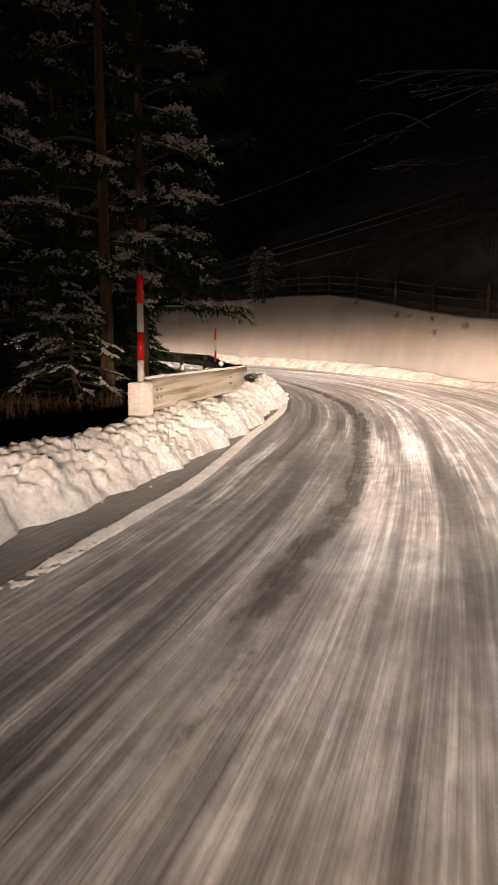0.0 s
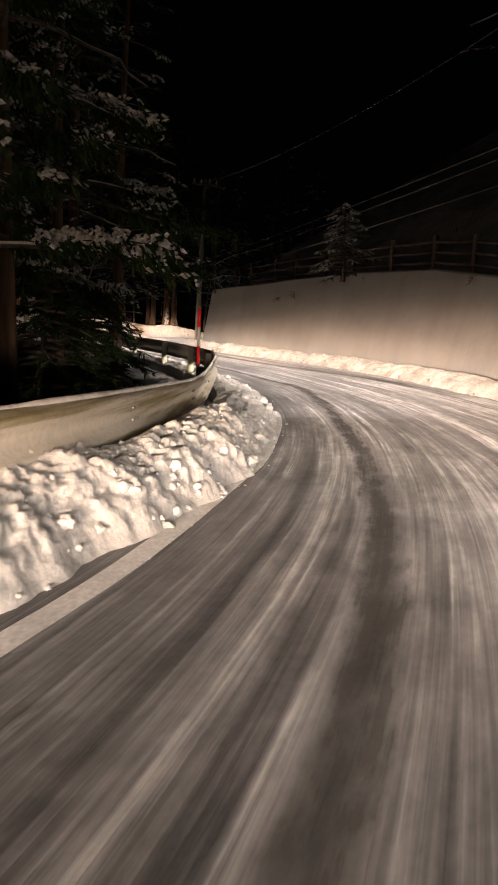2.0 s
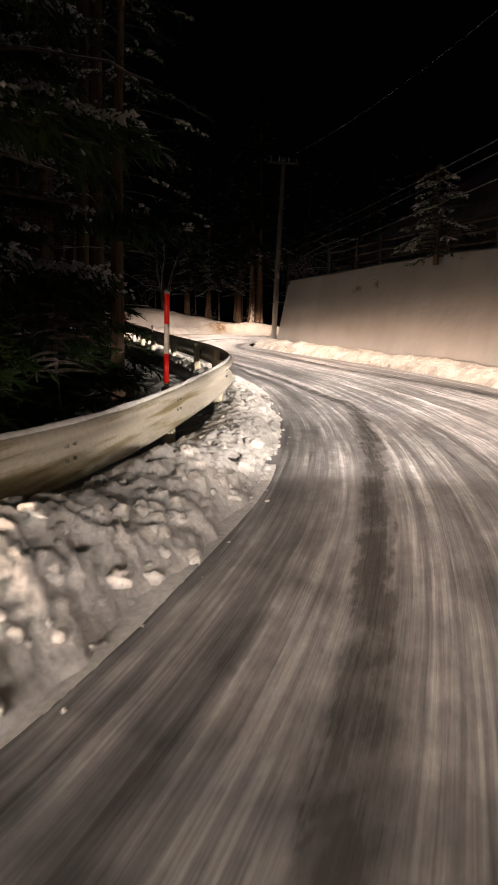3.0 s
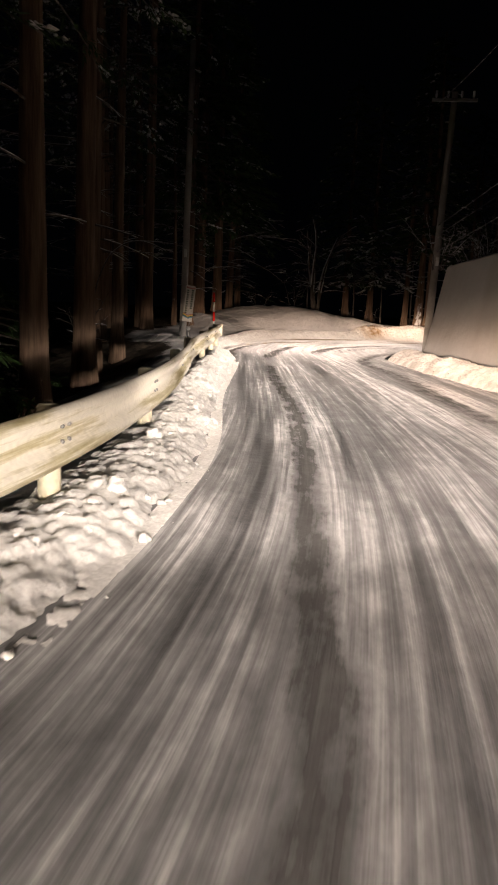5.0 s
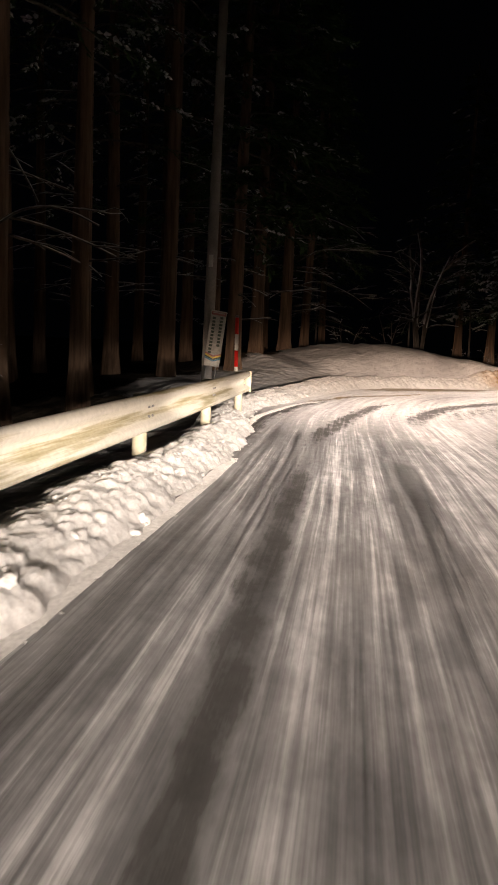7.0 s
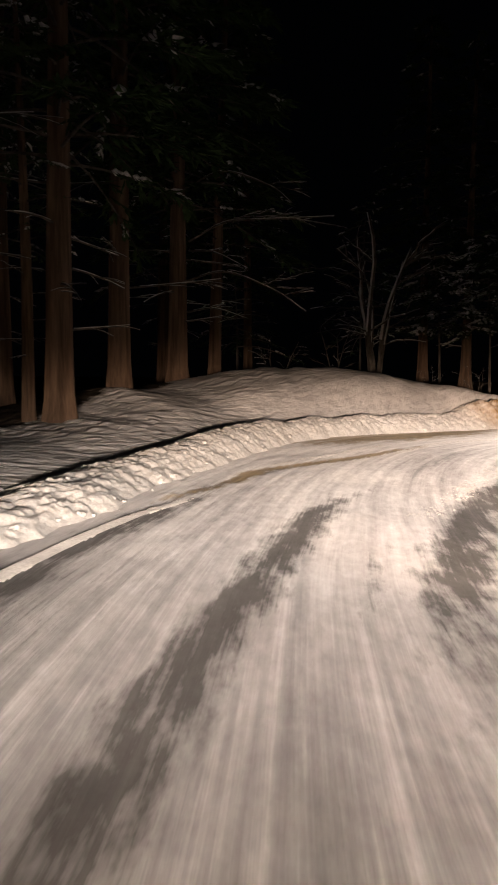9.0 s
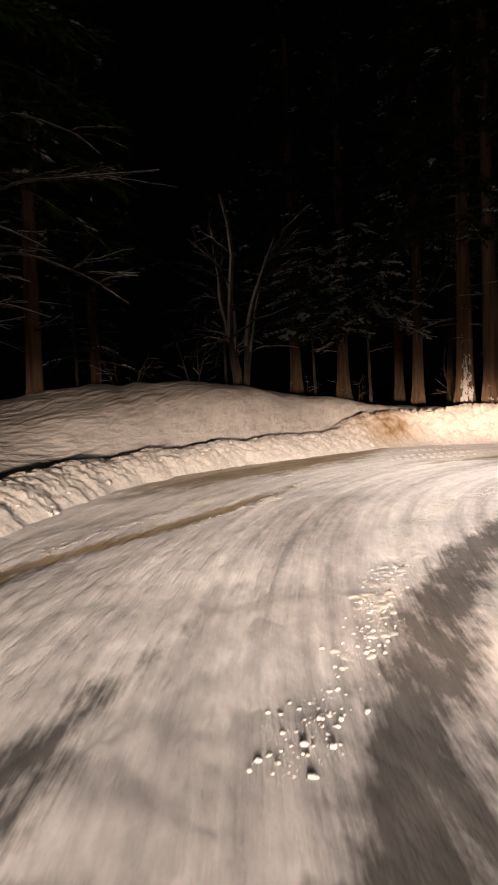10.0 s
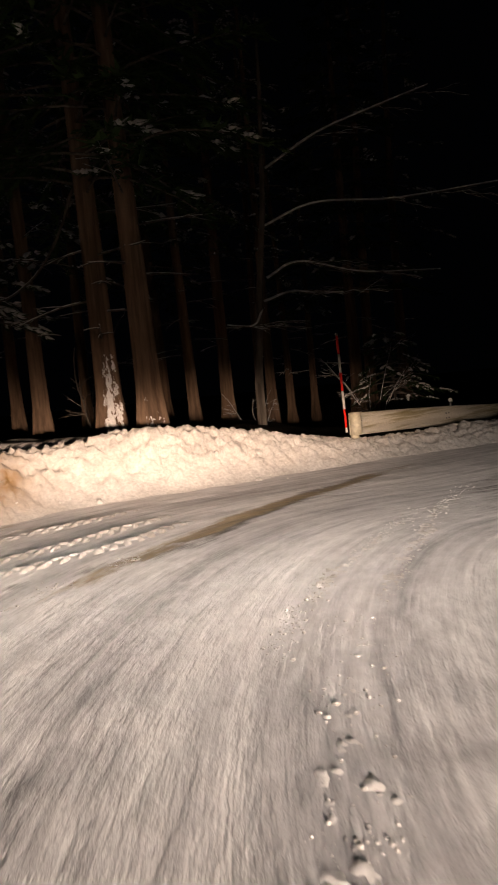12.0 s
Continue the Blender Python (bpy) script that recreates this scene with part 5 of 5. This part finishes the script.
# ---- bare shrubs, saplings and twigs ----
def bare_branch(wood, snow, start, az, length, rise, droop, r, rng, depth=2, snowy=0.9):
    """A thin branch that forks, with a line of snow along its top."""
    p = limb_points(start, az, length, rise, droop, 8)
    p[1:-1] += np.array([[rng.gauss(0, 0.02 * length), rng.gauss(0, 0.02 * length), rng.gauss(0, 0.015 * length)] for _ in range(6)])
    tube(wood, p, np.linspace(r, r * 0.35, 8), 5)
    if rng.random() < snowy:
        tube(snow, p[1:] + (0, 0, r * 0.75), np.linspace(r * 0.75, r * 0.35, 7), 4)
    if depth:
        for _ in range(3):
            k = rng.randint(2, 6)
            bare_branch(wood, snow, p[k], az + rng.choice((-1, 1)) * rng.uniform(0.25, 0.8), length * rng.uniform(0.3, 0.55), rise + rng.uniform(-0.25, 0.25), droop, r * 0.55, rng, depth - 1, snowy)


def shrub(x, y, z, stems, height, label, seed, spread=0.5, snowy=0.7, thick=1.0):
    rng = random.Random(seed)
    root = new("bare_shrub")
    root.location = (x, y, z)
    snow = Geo()
    for i in range(stems):
        wood = Geo()
        az = i / stems * 6.28 + rng.uniform(-0.5, 0.5)
        h = height * rng.uniform(0.6, 1.1)
        sway, phase = rng.uniform(0.04, 0.10) * h, rng.uniform(0, 6.28)
        lean = rng.uniform(0.1, spread)
        pts = []
        for k in range(9):
            u = k / 8
            c = sway * math.sin(phase + 5.5 * u) * u
            pts.append((math.cos(az) * (0.12 + lean * h * u ** 1.5) - math.sin(az) * c + rng.gauss(0, 0.015), math.sin(az) * (0.12 + lean * h * u ** 1.5) + math.cos(az) * c + rng.gauss(0, 0.015), -0.3 + (h + 0.3) * u))
        pts = np.array(pts)
        r = rng.uniform(0.018, 0.042) * height / 3 * thick
        tube(wood, pts, np.linspace(r, r * 0.3, 9), 6)
        if snowy > 0.5:
            tube(snow, pts[3:] + (math.sin(az) * r * 0.4, -r * 0.7, r * 0.3), np.linspace(r * 0.55, r * 0.2, 6), 4)
        for _ in range(5):
            k = rng.randint(3, 7)
            bare_branch(wood, snow, pts[k], az + rng.uniform(-1.3, 1.3), h * rng.uniform(0.15, 0.4), rng.uniform(0.2, 1.0), 0.3, r * 0.4, rng, 1, snowy)
        part("stem", wood, GREY_BARK, root)
    part("snow", snow, TWIG_SNOW, root, "thin lines of snow on the stems")["kind"] = "stuff"
    tagged(root, label, "shrub", "bare shrubs")


shrub(-20.1, 57.2, 1.0, 6, 5.4, "many-stemmed bare tree with curving snow-dusted stems", 61, 0.42, 0.6, 1.5)
shrub(-22.9, 55.2, 0.9, 5, 2.4, "bare shrub with bent snowy stems", 62, 0.7, snowy=0.35)
shrub(-21.4, 56.6, 0.9, 3, 2.8, "bare shrub with thin snowy twigs", 63, 0.8, snowy=0.35)
shrub(-17.2, 59.4, 0.8, 5, 1.0, "low bare shrub with thin snowy twigs", 64, 1.2, 0.4)
shrub(-18.6, 58.6, 0.9, 5, 0.8, "low bare shrub weighed down with snow", 65, 1.1, 0.5)
shrub(-11.4, 31.0, -0.3, 4, 1.9, "bare sapling clump behind the guardrail", 66, 0.6, 0.3)
shrub(-14.3, 59.6, 0.5, 3, 2.4, "slim bare sapling between the cedar trunks", 67, 0.25, 0.2)
shrub(-7.9, 62.5, 0.1, 6, 1.8, "low bare bush loaded with snow behind the guardrail", 68, 1.0, 1.0)
shrub(-10.9, 61.5, 0.1, 4, 1.3, "low twiggy bush between tree trunks", 69, 1.1, 0.8)
shrub(-5.2, 36.9, 2.7, 6, 1.1, "snow-laden bare bush at the end of the wall", 70, 1.1, 1.0)


def arching_branch(points, r0, r1, label, forks=2, seed=80):
    """One long bare branch on its way through the given places."""
    rng = random.Random(seed)
    p = curve(points, 26)
    root = new("bare_branch")
    root.location = p[0]
    wood, snow = Geo(), Geo()
    q = p - p[0]
    tube(wood, q, np.linspace(r0, r1, 26), 6)
    tube(snow, q[3:] + (0, 0, r0 * 0.6), np.linspace(r0 * 0.6, r1 * 0.8, 23), 4)
    for _ in range(forks):
        k = rng.randint(8, 20)
        d = q[k + 2] - q[k]
        bare_branch(wood, snow, q[k], math.atan2(d[1], d[0]) + rng.choice((-1, 1)) * rng.uniform(0.2, 0.5), float(np.linalg.norm(q[-1])) * 0.3, rng.uniform(-0.1, 0.3), 0.1, r0 * 0.5, rng, 1)
    part("branch", wood, GREY_BARK, root)
    part("snow", snow, TWIG_SNOW, root, "line of snow along the branch")
    tagged(root, label, "branch", "bare branches")


arching_branch([(-11.22, 31.06, -0.2), (-11.28, 31.16, 1.26), (-11.17, 31.45, 2.17), (-10.95, 31.73, 2.55), (-10.7, 31.99, 2.67), (-10.44, 32.22, 2.62), (-10.19, 32.42, 2.48)], 0.022, 0.006,
               "thin sapling arching over behind the guardrail", 1, 81)


arching_branch([(-13.62, 57.75, 5.4), (-13.9, 57.8, 4.85), (-14.11, 57.8, 4.37), (-14.33, 57.8, 3.97), (-14.63, 57.8, 3.58), (-14.99, 57.8, 3.3), (-15.27, 57.8, 3.18), (-15.7, 57.8, 3.17), (-16.06, 57.8, 3.32)], 0.03, 0.012,
               "hanging dead cedar limb lined with snow", 1, 85)


def thin_tree():
    """The slim leaning tree with long level branches that reach over the road."""
    root = new("bare_tree")
    root.location = (-10.9, 58.75, 0.3)
    geo = Geo()
    tube(geo, [(0, 0, -0.5), (0.0, 0.05, 1.0), (0.15, 0.1, 2.5), (0.4, 0.2, 4.4), (0.55, 0.3, 6.5), (0.6, 0.3, 8.0)], [0.10, 0.085, 0.07, 0.055, 0.04, 0.015], 10)
    part("trunk", geo, GREY_BARK, root, "slim leaning grey trunk")
    rng = random.Random(90)
    snow = Geo()
    for pts in ([(0.52, 0.3, 5.1), (1.6, 0.3, 5.7), (2.8, 0.3, 6.1), (3.8, 0.3, 6.4)], [(0.4, 0.2, 4.0), (1.4, 0.2, 4.35), (3.0, 0.2, 4.3), (5.2, 0.15, 4.45)],
                [(0.35, 0.15, 3.0), (1.0, 0.1, 3.25), (2.2, 0.1, 2.95), (3.7, 0.05, 2.85)], [(0.25, 0.1, 2.55), (0.8, 0.1, 2.7), (1.3, 0.1, 2.62), (1.8, 0.1, 2.6)],
                [(0.2, 0.1, 2.4), (0.0, -0.1, 2.1), (-0.5, -0.1, 2.15)]):
        wood = Geo()
        p = curve(pts, 20)
        tube(wood, p, np.linspace(0.026, 0.006, 20), 6)
        tube(snow, p + (0, -0.012, 0.016), np.linspace(0.026, 0.010, 20), 5)
        for _ in range(4):
            bare_branch(wood, snow, p[rng.randint(5, 16)], rng.uniform(-0.6, 0.6), rng.uniform(0.5, 1.3), rng.uniform(-0.25, 0.1), 0.1, 0.010, rng, 1)
        part("branch", wood, GREY_BARK, root)
    part("snow", snow, TWIG_SNOW, root, "lines of snow on the branches")["kind"] = "stuff"
    tagged(root, "slim bare tree with long snow-lined branches reaching over the road", "tree")


thin_tree()


# scrub on the slope above the wall
for k, (x, y, h) in enumerate(((5.9, 27.2, 1.2), (8.3, 24.0, 1.3), (7.2, 29.4, 1.5), (10.2, 21.4, 1.4), (4.2, 31.6, 1.2), (11.2, 26.0, 1.8), (9.0, 31.0, 1.8))):
    d, i = nearest(R_WALL, np.array([(x, y)]))
    top = wall_top(R_WALL[i[0], 1] + 1.0)
    up = max(0.0, d[0] - 1.38 - 0.19 * top)
    shrub(x, y, top + 0.62 * up * min(1, up / 3), 5, h, "leafless scrub poking through the snow on the slope", 140 + k, 1.0, 0.5)


for k, (x, y, h) in enumerate(((-3.95, 37.3, 1.0), (-4.6, 38.2, 0.9), (-5.0, 38.7, 0.7))):
    shrub(x, y, 2.6, 7, h, "low bare shrub loaded with snow on the wall's end", 150 + k, 1.2, 1.0)


# bare limbs over the slope above the wall
arching_branch([(12.5, 27.0, 7.0), (9.4, 28.0, 8.3), (7.6, 28.4, 8.1), (7.2, 28.6, 9.4), (5.5, 28.7, 10.1), (3.6, 28.6, 9.4)], 0.05, 0.010, "long bare snowy limb hanging over the slope", 4, 82)
arching_branch([(13.0, 26.0, 9.8), (10.0, 27.5, 11.2), (7.0, 28.6, 11.6), (4.6, 28.8, 11.0)], 0.05, 0.010, "long bare snowy limb hanging over the slope", 4, 83)
arching_branch([(14.0, 22.0, 8.2), (10.5, 22.8, 9.0), (8.0, 23.4, 9.4), (5.8, 23.8, 9.0)], 0.045, 0.010, "long bare snowy limb hanging over the slope", 4, 84)


# ---- the small snowy conifer on the wall ----
def small_conifer():
    trunk, wood, leaf, snow = cedar_meshes(31, height=2.5, dia=0.10, crown_from=0.15, reach=0.75, limbs=46, sprays=5, bend=0.1, snow_share=0.75, dead=0, foot=-0.05)
    root = new("small_conifer")
    root.matrix_basis = pose(0.55, 31.0, 2.75, 0, -3, 0)
    part("trunk", trunk, BARK, root)
    part("limb", wood, GREY_BARK, root)["kind"] = "stuff"
    part("crown", leaf, NEEDLES, root, "dense dark needles", smooth=False)["kind"] = "stuff"
    part("snow", snow, TWIG_SNOW, root, "thick snow on the branches", smooth=False)["kind"] = "stuff"
    tagged(root, "small snow-covered conifer on the wall's edge beside the fence", "tree")


small_conifer()


# ---- evergreen bushes with snowy leaves at the wood's edge ----
def leafy_bush(x, y, z, height, reach, seed, label, share=0.22, tufts=9, size=1.0, clump=0.9, bare=0.25):
    trunk, wood, leaf, snow = cedar_meshes(seed, height=height, dia=0.09, crown_from=height * bare, reach=reach, limbs=40, sprays=7, bend=0.5, snow_share=share, dead=0, clump=clump, tufts=tufts, size=size)
    root = new("evergreen_bush")
    root.location = (x, y, z)
    part("trunk", trunk, GREY_BARK, root)
    part("limb", wood, GREY_BARK, root)["kind"] = "stuff"
    part("leaves", leaf, NEEDLES, root, "dark evergreen leaves", smooth=False)["kind"] = "stuff"
    part("snow", snow, TWIG_SNOW, root, "flecks of snow on the leaves", smooth=False)["kind"] = "stuff"
    tagged(root, label, "bush", "evergreen bushes")


leafy_bush(-17.0, 60.2, 0.7, 5.8, 1.9, 33, "tall evergreen bush flecked with snow", 0.75, 6, 1.5, 0.7, 0.42)
leafy_bush(-15.9, 62.3, 0.5, 10.0, 2.1, 34, "tall evergreen flecked with snow", 0.75, 6, 1.5, 0.7, 0.42)
leafy_bush(-19.0, 60.4, 0.8, 5.5, 1.7, 35, "evergreen bush flecked with snow", 0.75, 6, 1.5, 0.7, 0.42)
leafy_bush(-22.0, 59.5, 0.9, 7.5, 2.0, 36, "tall evergreen bush flecked with snow", 0.10)
leafy_bush(-24.6, 55.0, 0.7, 6.5, 2.0, 37, "tall evergreen bush flecked with snow", 0.10)
# the dark bushes under the cedars are added to hide lit snow beyond
leafy_bush(-7.6, 17.6, -0.8, 3.2, 1.8, 39, "dark evergreen bush added to screen the lit snow behind the cedars")
leafy_bush(-9.4, 20.6, -0.9, 3.4, 1.9, 40, "dark evergreen bush added to screen the lit snow behind the cedars")
leafy_bush(-3.15, 12.5, -0.3, 2.5, 0.9, 44, "snow-flecked evergreen bush at the foot of a cedar", 0.5)
leafy_bush(-7.9, 14.2, -0.8, 3.2, 1.8, 41, "dark evergreen bush added to screen the lit snow behind the cedars")
leafy_bush(-8.4, 11.4, -0.6, 3.0, 1.8, 42, "dark evergreen bush added to screen the lit snow behind the cedars")
def screen_bushes():
    """Low dark evergreens added inside the bend, placed to hide the lit road behind from the camera."""
    trunk, wood, leaf, snow = cedar_meshes(43, height=2.5, dia=0.08, crown_from=0.25, reach=1.25, limbs=64, sprays=8, bend=0.3, snow_share=0.06, dead=0, tufts=6)
    root = new("evergreen_bush")
    part("trunk", trunk, GREY_BARK, root)
    part("limb", wood, GREY_BARK, root)["kind"] = "stuff"
    part("leaves", leaf, NEEDLES, root, "dark evergreen leaves", smooth=False)["kind"] = "stuff"
    tagged(root, "low dark evergreen bush added to screen the lit road behind", "bush", "evergreen bushes")
    spots = ((-5.0, 15.3, 10), (-6.1, 18.3, 80), (-9.6, 27.2, 170), (-3.1, 17.0, 20), (-3.4, 19.7, 120), (-4.6, 23.0, 250), (-6.0, 23.4, 60))
    for n, (x, y, turn) in enumerate(spots):
        ob = root if n == 0 else copy_thing(root, Matrix.Identity(4))
        ob.matrix_basis = pose(x, y, -0.75, 0, 0, turn)


screen_bushes()
leafy_bush(-6.8, 64.6, 0.1, 2.4, 1.3, 38, "low evergreen bush loaded with snow")


# ---- dead grass ----
def grass_patch(cx, cy, cz, rx, ry, count, seed):
    rng = random.Random(seed)
    geo = Geo()
    for _ in range(count):
        x, y = cx + rng.gauss(0, rx), cy + rng.gauss(0, ry)
        h, a, lean = rng.uniform(0.15, 0.55), rng.uniform(0, 6.28), rng.uniform(0.2, 0.9)
        w = 0.006
        c, s = math.cos(a), math.sin(a)
        base, mid, tip = np.array((x, y, cz - 0.1)), np.array((x + c * lean * h * 0.4, y + s * lean * h * 0.4, cz + h * 0.6)), np.array((x + c * lean * h * 1.3, y + s * lean * h * 1.3, cz + h * 0.85))
        o = np.array((-s * w, c * w, 0))
        geo.add([base - o, base + o, mid + o * 0.8, mid - o * 0.8, tip], [(0, 1, 2, 3), (3, 2, 4)])
    tagged(part("dead_grass", geo, DEAD_GRASS, smooth=False), "clump of tall dead brown grass behind the snow bank", "grass", kind="stuff")


grass_patch(-2.6, 9.6, 0.0, 0.5, 0.5, 200, 91)
grass_patch(-3.7, 9.9, 0.0, 0.6, 0.5, 200, 92)
grass_patch(-1.85, 9.2, 0.0, 0.25, 0.4, 120, 94)


# ---- snow lying on the guardrail, posts and wall foot marks ----
def rail_snow(line, n, lo, hi, seed):
    rng = random.Random(seed)
    idx = [i for i in range(len(line)) if lo < line[i][1] < hi]
    geo = Geo()
    pts = np.array([(line[i][0] - n[i][0] * 0.01, line[i][1] - n[i][1] * 0.01, line[i][2] + 0.006) for i in idx])
    tube(geo, pts, [0.02 + 0.012 * flat_noise(p[0], p[1], 2.0, 20) for p in pts], 8)
    tagged(part("rail_snow", geo, SNOW), "thin cap of snow along the top of the guardrail", "snow", kind="stuff")


rail_snow(rail_a_line, rail_a_n, 7.0, 21.0, 1)


def wall_twigs():
    """Dry tufts that hang from cracks in the wall."""
    for k, (i_y, off, z, s) in enumerate(((20.8, 1.22, 1.42, 1.0), (20.9, 1.28, 1.85, 0.7), (22.9, 1.33, 2.02, 1.2), (22.2, 1.30, 1.95, 0.8), (25.5, 1.40, 2.55, 0.9), (19.4, 1.22, 1.62, 0.9), (33.0, 1.30, 2.3, 1.0), (33.6, 1.30, 2.2, 1.0))):
        i = int(np.abs(R_WALL[:, 1] - i_y + 0.6).argmin())
        h = wall_top(R_WALL[i, 1] + 1.0)
        q = R_WALL[i] + R_NORM[i] * (0.95 + 0.19 * z - 0.01)
        rng = random.Random(200 + k)
        geo = Geo()
        for _ in range(26):
            a = rng.uniform(0, 6.28)
            ln = rng.uniform(0.06, 0.2) * s
            d = np.array((-R_NORM[i][0] * 0.35 + 0.5 * math.cos(a), -R_NORM[i][1] * 0.35 + 0.5 * math.sin(a), rng.uniform(-1, 0.2)))
            put_tuft(geo, np.array((q[0], q[1], z)) + np.array([rng.gauss(0, 0.05 * s) for _ in range(3)]), d, ln, 0.018)
        tagged(part("dry_tuft", geo, DEAD_GRASS, smooth=False), "dry plant tuft hanging from a crack in the wall", "plant", "dry tufts")


wall_twigs()


# ---- snow blown onto the trunks beside the second guardrail ----
def trunk_snow(x, y, z, dia, height, facing, top, seed):
    """A broken crust of snow on one side of a trunk: it comes through the bark only in patches."""
    geo, verts = Geo(), []
    rows, cols = 80, 34
    for i in range(rows):
        h = top * i / (rows - 1)
        r = dia / 2 * (1 - 0.82 * h / height) + dia * 0.22 * math.exp(-max(0.0, h - 0.05) / 0.38)
        for k in range(cols):
            w = k / (cols - 1) * 2 - 1
            a = facing + w * 0.75
            patch = noise.noise((a * 4 + seed, h * 5.0, seed)) + 0.6 * noise.noise((a * 11, h * 13.0, seed)) + 0.8 * noise.noise((a * 26, h * 26.0, seed)) + 0.38 - 1.0 * h / top - 0.5 * w * w
            out = min(0.035, max(-0.05, 0.07 * patch))
            verts.append(((r + out) * math.cos(a), (r + out) * math.sin(a), h))
    geo.add(verts, grid_faces(rows, cols))
    ob = part("trunk_snow", geo, TWIG_SNOW)
    ob.location = (x, y, z)
    tagged(ob, "patchy crust of blown snow on a cedar trunk", "snow", kind="stuff")


trunk_snow(-13.62, 57.7, 0.55, 0.46 * 0.98, 15.0, -1.05, 1.5, 3)
trunk_snow(-12.86, 57.1, 0.55, 0.43 * 0.96, 16.0, -1.15, 0.7, 8)


# long dead limbs of the cedars beside the mound
DEAD_LIMBS = (([(-19.4, 47.1, 5.6), (-18.5, 47.2, 5.75), (-17.4, 47.4, 5.3), (-16.9, 47.5, 4.9)], 2), ([(-19.4, 47.0, 4.3), (-18.5, 47.2, 4.65), (-17.5, 47.3, 4.6), (-15.9, 47.6, 4.5)], 5),
         ([(-19.4, 47.0, 4.1), (-18.7, 47.1, 4.0), (-17.9, 47.3, 3.6)], 2), ([(-19.4, 46.9, 3.4), (-18.4, 47.1, 3.55), (-17.2, 47.3, 3.1), (-16.4, 47.4, 2.6)], 4),
         ([(-19.35, 46.9, 2.7), (-18.6, 47.0, 2.75), (-17.8, 47.2, 2.5)], 2))
for k, (points, forks) in enumerate(DEAD_LIMBS):
    arching_branch(points, 0.026, 0.007, "long dead cedar limb lined with snow", forks, 300 + k)
